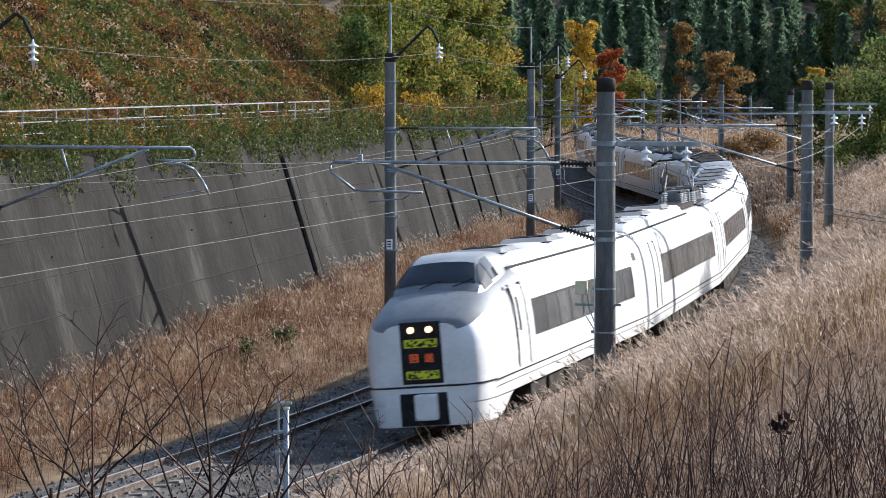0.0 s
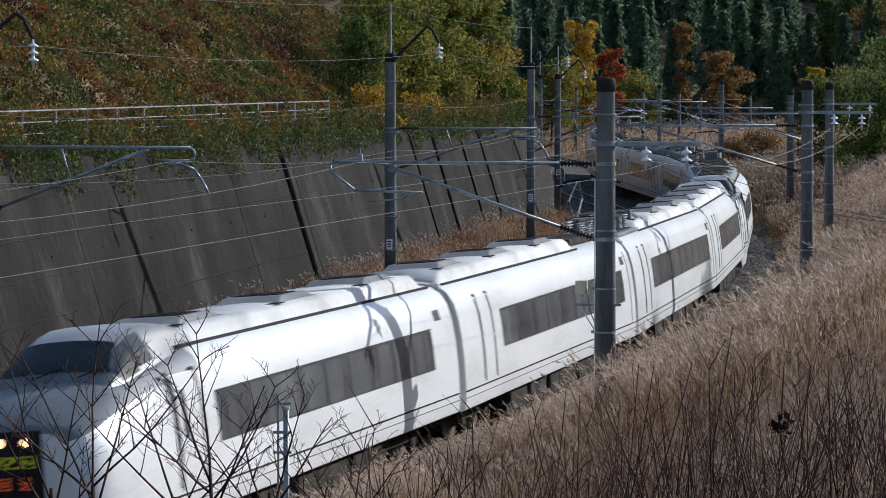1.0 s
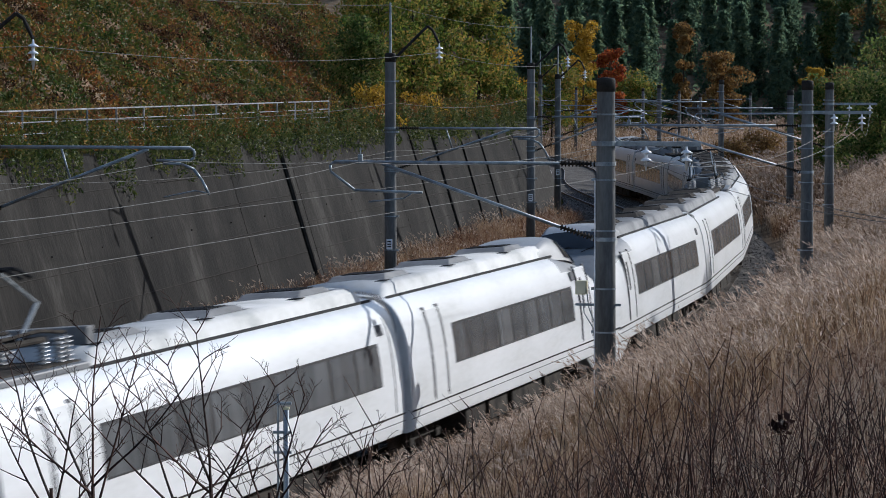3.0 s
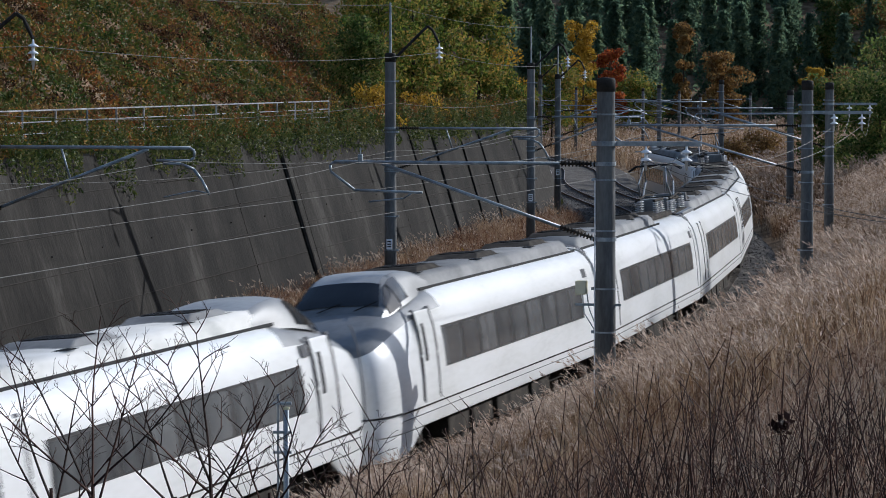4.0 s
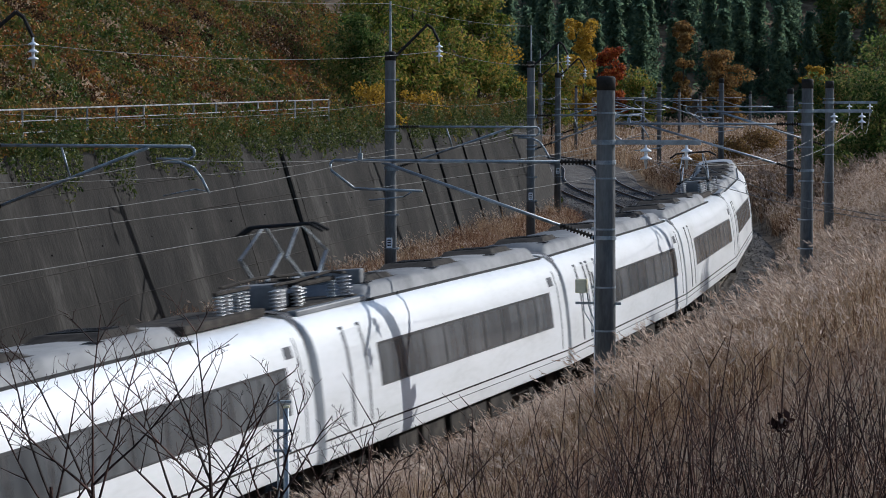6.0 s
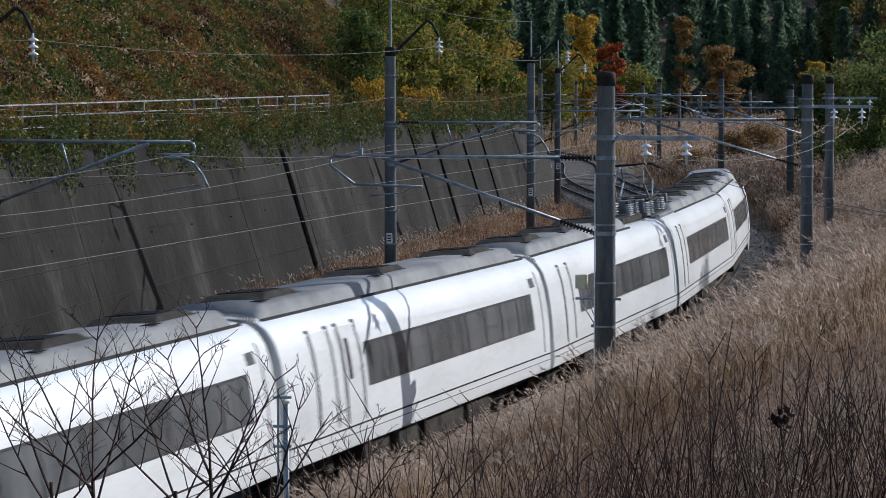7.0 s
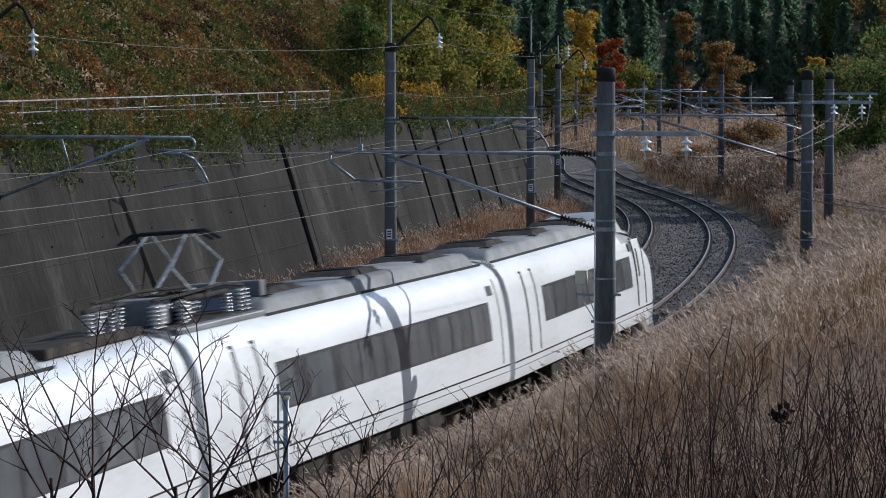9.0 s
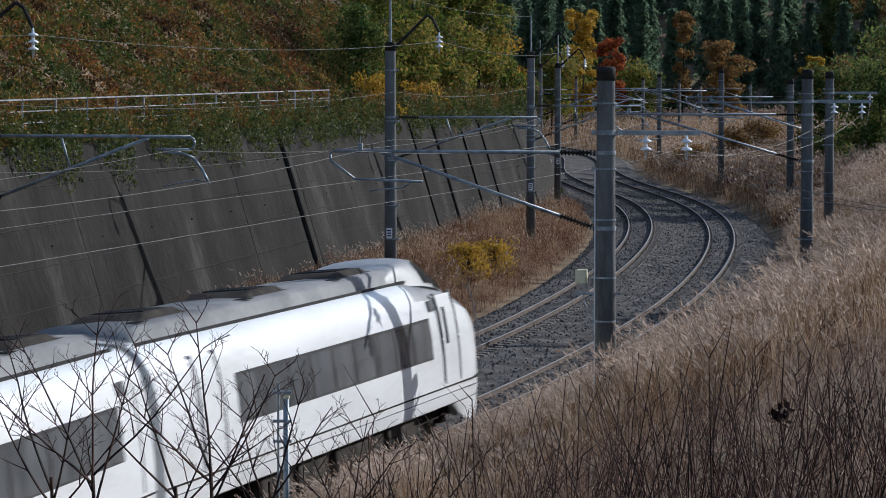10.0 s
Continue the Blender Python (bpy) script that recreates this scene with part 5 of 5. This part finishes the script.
def gz(x, y):
    return float(ground_z(np.array([x]), np.array([y]))[0])


G, B = "green leafy tree on the slope above the wall", "dark green bushy tree by the grassy bank"
for i, (x, y, h, r, m, lab, n, lf) in enumerate([
        (-3.9, 148, 4.6, 1.6, M_DARKGREEN, G, 6000, 0.1), (-3.2, 156, 7.0, 2.4, M_GREEN, G, 9000, 0.11), (-1.6, 163, 7.0, 2.6, M_GREEN, G, 9000, 0.12),
        (0.0, 172, 7.0, 2.6, M_GREEN, G, 9000, 0.12), (2.0, 182, 6.5, 2.4, M_GREEN, G, 8000, 0.12), (3.6, 192, 5.5, 2.2, M_GREEN, G, 7000, 0.13),
        (-3.2, 145, 2.6, 1.3, M_YELLOW, "golden yellow bush above the retaining wall", 2400, 0.09), (-3.0, 138, 2.0, 0.9, M_YELLOW, "golden yellow bush above the retaining wall", 1600, 0.08),
        (-0.9, 158, 3.0, 1.3, M_YELLOW, "golden yellow bush above the retaining wall", 2200, 0.09), (-9.4, 108, 0.9, 0.8, M_YELLOW, "low yellow bush above the retaining wall", 700, 0.07),
        (-10.8, 102, 1.0, 1.1, M_BROWNLEAF, "rusty brown bush above the retaining wall", 1400, 0.07), (-12.2, 97, 1.1, 1.2, M_BROWNLEAF, "rusty brown bush above the retaining wall", 1500, 0.07),
        (-14.6, 94, 1.0, 1.0, M_RED, "rust-red bush above the retaining wall", 900, 0.07), (-8.2, 113, 0.9, 0.9, M_BROWNLEAF, "rusty brown bush above the retaining wall", 1100, 0.07),
        (-8.3, 109, 0.8, 0.6, M_YELLOW, "low yellow bush above the retaining wall", 900, 0.07), (-5.8, 124, 1.6, 1.0, M_GREEN, G, 1500, 0.08),
        (0.9, 116, 1.5, 1.0, M_YELLOW, "low yellow shrub at the foot of the wall", 1500, 0.07), (1.9, 121, 1.4, 0.9, M_YELLOW, "low yellow shrub at the foot of the wall", 1300, 0.07),
        (-4.6, 91, 0.9, 0.5, M_IVY, "low green shrub at the foot of the wall", 500, 0.06), (-5.5, 88, 0.8, 0.4, M_IVY, "low green shrub at the foot of the wall", 400, 0.06),
        (3.4, 215, 11.0, 2.6, M_YELLOW, "amber autumn tree above the line", 5500, 0.16), (2.5, 240, 9, 2.6, M_BROWNLEAF, "russet autumn tree above the line", 6000, 0.2),
        (12.0, 352, 9, 3.4, M_GREEN, "green tree beside the railway line", 6000, 0.18), (19.2, 366, 10.5, 2.2, M_RED, "scarlet autumn maple beside the line", 6000, 0.2),
        (15.4, 374, 9, 4.0, M_GREEN, "green tree beside the railway line", 6000, 0.2), (22.0, 370, 7, 4.0, M_GREEN, "green tree beside the railway line", 6000, 0.2),
        (43.0, 370, 7.6, 1.5, M_YELLOW, "golden slender tree on the far flat", 5500, 0.22), (33.0, 375, 9.5, 3.0, M_BROWNLEAF, "russet and yellow tree on the far flat", 6000, 0.22),
        (15.6, 356, 13.5, 2.2, M_YELLOW, "amber slender autumn tree beside the line", 5500, 0.2), (29.0, 385, 13, 1.8, M_BROWNLEAF, "reddish brown tree at the wood's edge", 5000, 0.24),
        (22.5, 246, 2.6, 2.2, M_BROWNLEAF, "reddish brown dry bush on the far flat", 3500, 0.11), (26.0, 258, 2.8, 2.4, M_BROWNLEAF, "reddish brown dry bush on the far flat", 3500, 0.11), (18.5, 238, 2.0, 1.8, M_BROWNLEAF, "reddish brown dry bush on the far flat", 2500, 0.1),
        # five tall trees beyond the view's right edge, added to shade the bend
        (36.0, 232, 14, 4.0, M_DARKGREEN, B, 9000, 0.17), (38.5, 246, 15, 4.0, M_BROWNLEAF, "tall brown broadleaf tree out of view, shading the bend", 9000, 0.17), (41.0, 259, 16, 4.0, M_DARKGREEN, B, 9000, 0.17), (34.5, 220, 12, 3.2, M_BROWNLEAF, "tall brown broadleaf tree out of view, shading the bend", 8000, 0.16),
        # (23.5, 112) and (20.5, 98) stand out of view, added to shade the bank
        (44.0, 272, 16, 4.0, M_BROWNLEAF, "tall brown broadleaf tree out of view, shading the bend", 8000, 0.18), (23.5, 112, 5.0, 2.6, M_DARKGREEN, B, 7000, 0.11), (20.5, 98, 4.5, 2.4, M_DARKGREEN, B, 7000, 0.11),
        (25.5, 186, 6.0, 3.0, M_DARKGREEN, B, 9000, 0.13), (28.5, 196, 8.5, 3.6, M_DARKGREEN, B, 9000, 0.14), (24.8, 204, 7.0, 2.8, M_DARKGREEN, B, 7000, 0.14), (31.0, 212, 10.0, 4.0, M_DARKGREEN, B, 9000, 0.15),
        (27.0, 176, 7.0, 2.6, M_DARKGREEN, B, 8000, 0.13), (30.5, 182, 9.5, 3.4, M_DARKGREEN, B, 8000, 0.14),
        (47.0, 372, 7, 4.0, M_BROWNLEAF, "brown broadleaf tree at the wood's edge", 6000, 0.24), (57.0, 405, 16, 5.0, M_BROWNLEAF, "brown broadleaf tree at the wood's edge", 9000, 0.28),
        (51.0, 412, 13, 4.5, M_DARKGREEN, "dull green broadleaf tree at the wood's edge", 9000, 0.28), (60.0, 415, 20, 6.0, M_BROWNLEAF, "brown broadleaf tree at the wood's edge", 9000, 0.28)]):
    tree("tree", (x, y, gz(x, y)), h, r, m, 100 + i, lab, lf, n)


def cedar():
    """Tall conifer: layered drooping sprays on a straight trunk."""
    t = empty("cedar_tree", Matrix.Translation((0, 0, -50)))
    tagged(t, "tall dark green cedar on the far hillside", "conifer", "cedars on the hillside")
    rng = np.random.default_rng(77)
    H, R = 16.0, 2.5
    bm = bmesh.new()
    tube(bm, (0, 0, -1), (0, 0, H), 0.2, 0.03, 7)
    part("trunk", bm, M_BARK, t)
    pts = []
    for i in range(46):
        z = H * (0.06 + 0.95 * (i / 46))
        r = R * (1 - z / H * 0.98) ** 0.8 + 0.1
        for a in rng.uniform(0, 6.283, 7):
            rr = r * rng.uniform(0.55, 1.2)
            for k in (0.35, 0.7, 1.0):
                q = rng.normal(0, 0.2, (4, 3))
                pts.append(q + np.array((math.cos(a) * rr * k, math.sin(a) * rr * k, z - 0.45 * k * k * r)))
    leaves("crown", np.concatenate(pts), 0.34, M_CEDAR, rng, "", "", parent=t)
    return t


first_cedar = cedar()
rng_c = random.Random(9)
spots = []
for row in range(8):
    for k in range(13):
        y = 400 + row * 15 + rng_c.uniform(-6, 6)
        x = 8 + (k * 4.3 + rng_c.uniform(-1.7, 1.7) + (row % 2) * 2.1) * (1 + row * 0.07)
        spots.append((x, y, rng_c.uniform(0.75, 1.2)))
for i, (x, y, sc) in enumerate(spots):
    m = Matrix.Translation((x, y, gz(x, y) - 0.3 - 5 * (1.2 - sc))) @ Matrix.Rotation(rng_c.uniform(0, 6.28), 4, "Z")
    if i == 0:
        first_cedar.matrix_basis = m
    else:
        copy_thing(first_cedar, m)


def strand(v, f, pts, r0, r1):
    """A thin three-sided tapering twig through points."""
    n = len(pts)
    for i, p in enumerate(pts):
        d = (pts[min(i + 1, n - 1)] - pts[max(i - 1, 0)]).normalized()
        u = d.cross(Vector((0.3, 0.9, 0.1))).normalized()
        w = d.cross(u)
        r = r0 + (r1 - r0) * i / (n - 1)
        for a in (0, 2.094, 4.189):
            v.append(p + u * (r * math.cos(a)) + w * (r * math.sin(a)))
    b = len(v) - 3 * n
    for i in range(n - 1):
        for k in range(3):
            q = b + 3 * i
            f.append((q + k, q + (k + 1) % 3, q + 3 + (k + 1) % 3, q + 3 + k))


def twigs(rng, v, f, p, d, L, r, depth, wild, fork=(0.28, 0.5)):
    """A bough that wanders upwards and forks, with short spurs at its nodes."""
    pts = [p]
    q = p
    n = 6 if depth else 4
    for i in range(n):
        d = (d + Vector((rng.uniform(-1, 1), rng.uniform(-1, 1) * 0.6, rng.uniform(-0.5, 1.0))) * wild).normalized()
        q = q + d * (L / n)
        pts.append(q)
        if depth > 0 and i > 0 and rng.random() < (0.72 if depth > 1 else 0.4):
            for sg in ((-1, 1) if rng.random() < 0.15 else (rng.choice((-1, 1)),)):
                e = (d + Vector((sg * rng.uniform(0.45, 1.0), rng.uniform(-0.5, 0.5), rng.uniform(-0.2, 0.25)))).normalized()
                twigs(rng, v, f, q, e, L * rng.uniform(*fork) * (1 - 0.09 * i), max(0.0017, r * 0.5), depth - 1, wild, fork)
    strand(v, f, pts, r, max(0.0013, r * 0.35))


def bare_shrub(at, fork, seed, boughs, reach):
    """Leafless shrub: a stem to the fork, then boughs fanning out."""
    rng = random.Random(seed)
    t = empty("bare_shrub", Matrix.Translation(at))
    tagged(t, "leafless dark branching shrub on the near bank", "shrub", "bare shrubs")
    v, f = [], []
    strand(v, f, [Vector((0.1, 0, -0.1)), Vector((0.05, 0, fork * 0.5)), Vector((0, 0, fork))], 0.021, 0.016)
    mesh_object("stem", v, f, M_TWIG, t)
    for k in range(boughs):
        v, f = [], []
        a = -0.95 + 1.9 * (k + rng.uniform(0.2, 0.8)) / boughs
        twigs(rng, v, f, Vector((0, 0, fork - rng.uniform(0, 0.35))), Vector((math.sin(a), rng.uniform(-0.3, 0.3), math.cos(a))).normalized(), reach * rng.uniform(0.75, 1.2), 0.0125, 3, 0.08, (0.3, 0.56))
        mesh_object("bough", v, f, M_TWIG, t)


def stem_shrub(at, seed, height, stems):
    """A stool of slender upright stems with short side twigs."""
    rng = random.Random(seed)
    t = empty("bare_shrub", Matrix.Translation(at))
    tagged(t, "thin reddish leafless upright stems on the near bank", "shrub", "bare shrubs")
    for k in range(stems):
        v, f = [], []
        a = rng.uniform(-0.38, 0.38)
        twigs(rng, v, f, Vector((rng.uniform(-0.3, 0.3), rng.uniform(-0.3, 0.3), -0.1)), Vector((math.sin(a), rng.uniform(-0.2, 0.2), math.cos(a))).normalized(), height * rng.uniform(0.55, 1.0), rng.uniform(0.0055, 0.0115), 1, 0.045, (0.1, 0.3))
        mesh_object("stem", v, f, M_TWIG, t)


for i, (x, d, fork_z, n, reach) in enumerate([(-2.66, 24, 4.65, 5, 1.35), (-1.78, 24.2, 4.68, 5, 1.25), (-3.1, 25, 4.5, 4, 1.2), (-1.4, 25.5, 4.4, 4, 1.0), (-0.8, 26, 4.0, 4, 0.95), (-0.25, 26.5, 3.9, 4, 0.9), (-2.2, 26, 4.3, 4, 1.1)]):
    z = gz(x, d)
    bare_shrub((x, d, z), fork_z - z, 200 + i, n, reach)
rs = random.Random(12)
for i in range(78):
    px = 540 + 1060 * ((i + rs.random()) / 78) ** 0.75
    d = rs.uniform(19, 29)
    x = (px - 784) / 5623 * d
    z = gz(x, d)
    high = 690 - 130 * min(1, max(0, (px - 850) / 450)) + 160 * rs.random()
    top = 7.725 - d * math.tan(math.radians(3.04) + (high - 441) / 5623)
    stem_shrub((x, d, z), 300 + i, max(0.8, (top - z) * 1.08), 5)

# a withered clump of leaves caught on one of the stems
x, d = (1385 - 784) / 5623 * 22.5, 22.5
z = gz(x, d)
wt = empty("bare_shrub", Matrix.Translation((x, d, z)))
tagged(wt, "single leafless stem with a withered brown leaf clump", "shrub", "bare shrubs")
v, f = [], []
strand(v, f, [Vector((0.1, 0, -0.1)), Vector((0.06, 0, 0.5)), Vector((0.0, 0, 0.95)), Vector((0.02, 0, 1.5))], 0.009, 0.004)
mesh_object("stem", v, f, M_TWIG, wt)
rng_w = np.random.default_rng(6)
leaves("withered_leaves", rng_w.normal(0, 0.035, (34, 3)) + np.array((0.0, 0.0, 7.725 - 22.5 * math.tan(0.0531 + 0.0555) - z)), 0.045, M_TWIG, rng_w, "", "", parent=wt)

# thin marker pole by the track with its two brackets
mk = empty("marker_pole", Matrix.Translation((-2.33, 47.0, gz(-2.33, 47.0))))
tagged(mk, "thin grey steel pole with small clamps in the grass", "pole")
zt = 2.85 - gz(-2.33, 47.0)
bm = bmesh.new()
tube(bm, (0, 0, -0.2), (0, 0, zt), 0.045, seg=10)
part("post", bm, M_STEEL, mk, smooth=True)
bm = bmesh.new()
lathe(bm, [(0.05, zt - 0.01), (0.055, zt), (0.055, zt + 0.025), (0.02, zt + 0.03)], (0, 0, 0), seg=10)
part("cap", bm, M_CREAM, mk)
bm = bmesh.new()
tube(bm, (-0.12, 0.02, -0.2), (-0.12, 0.02, zt + 0.22), 0.018, seg=8)
part("rod", bm, M_STEEL, mk)
for z in (zt + 0.08, zt - 0.35, zt - 0.65):
    bm = bmesh.new()
    box(bm, -0.2, -0.03, z - 0.02, 0.08, 0.05, z + 0.02, 0.005)
    part("bracket", bm, M_STEEL, mk)
build_track("track_near", 0.0)
build_track("track_far", -SPACING)
motions()
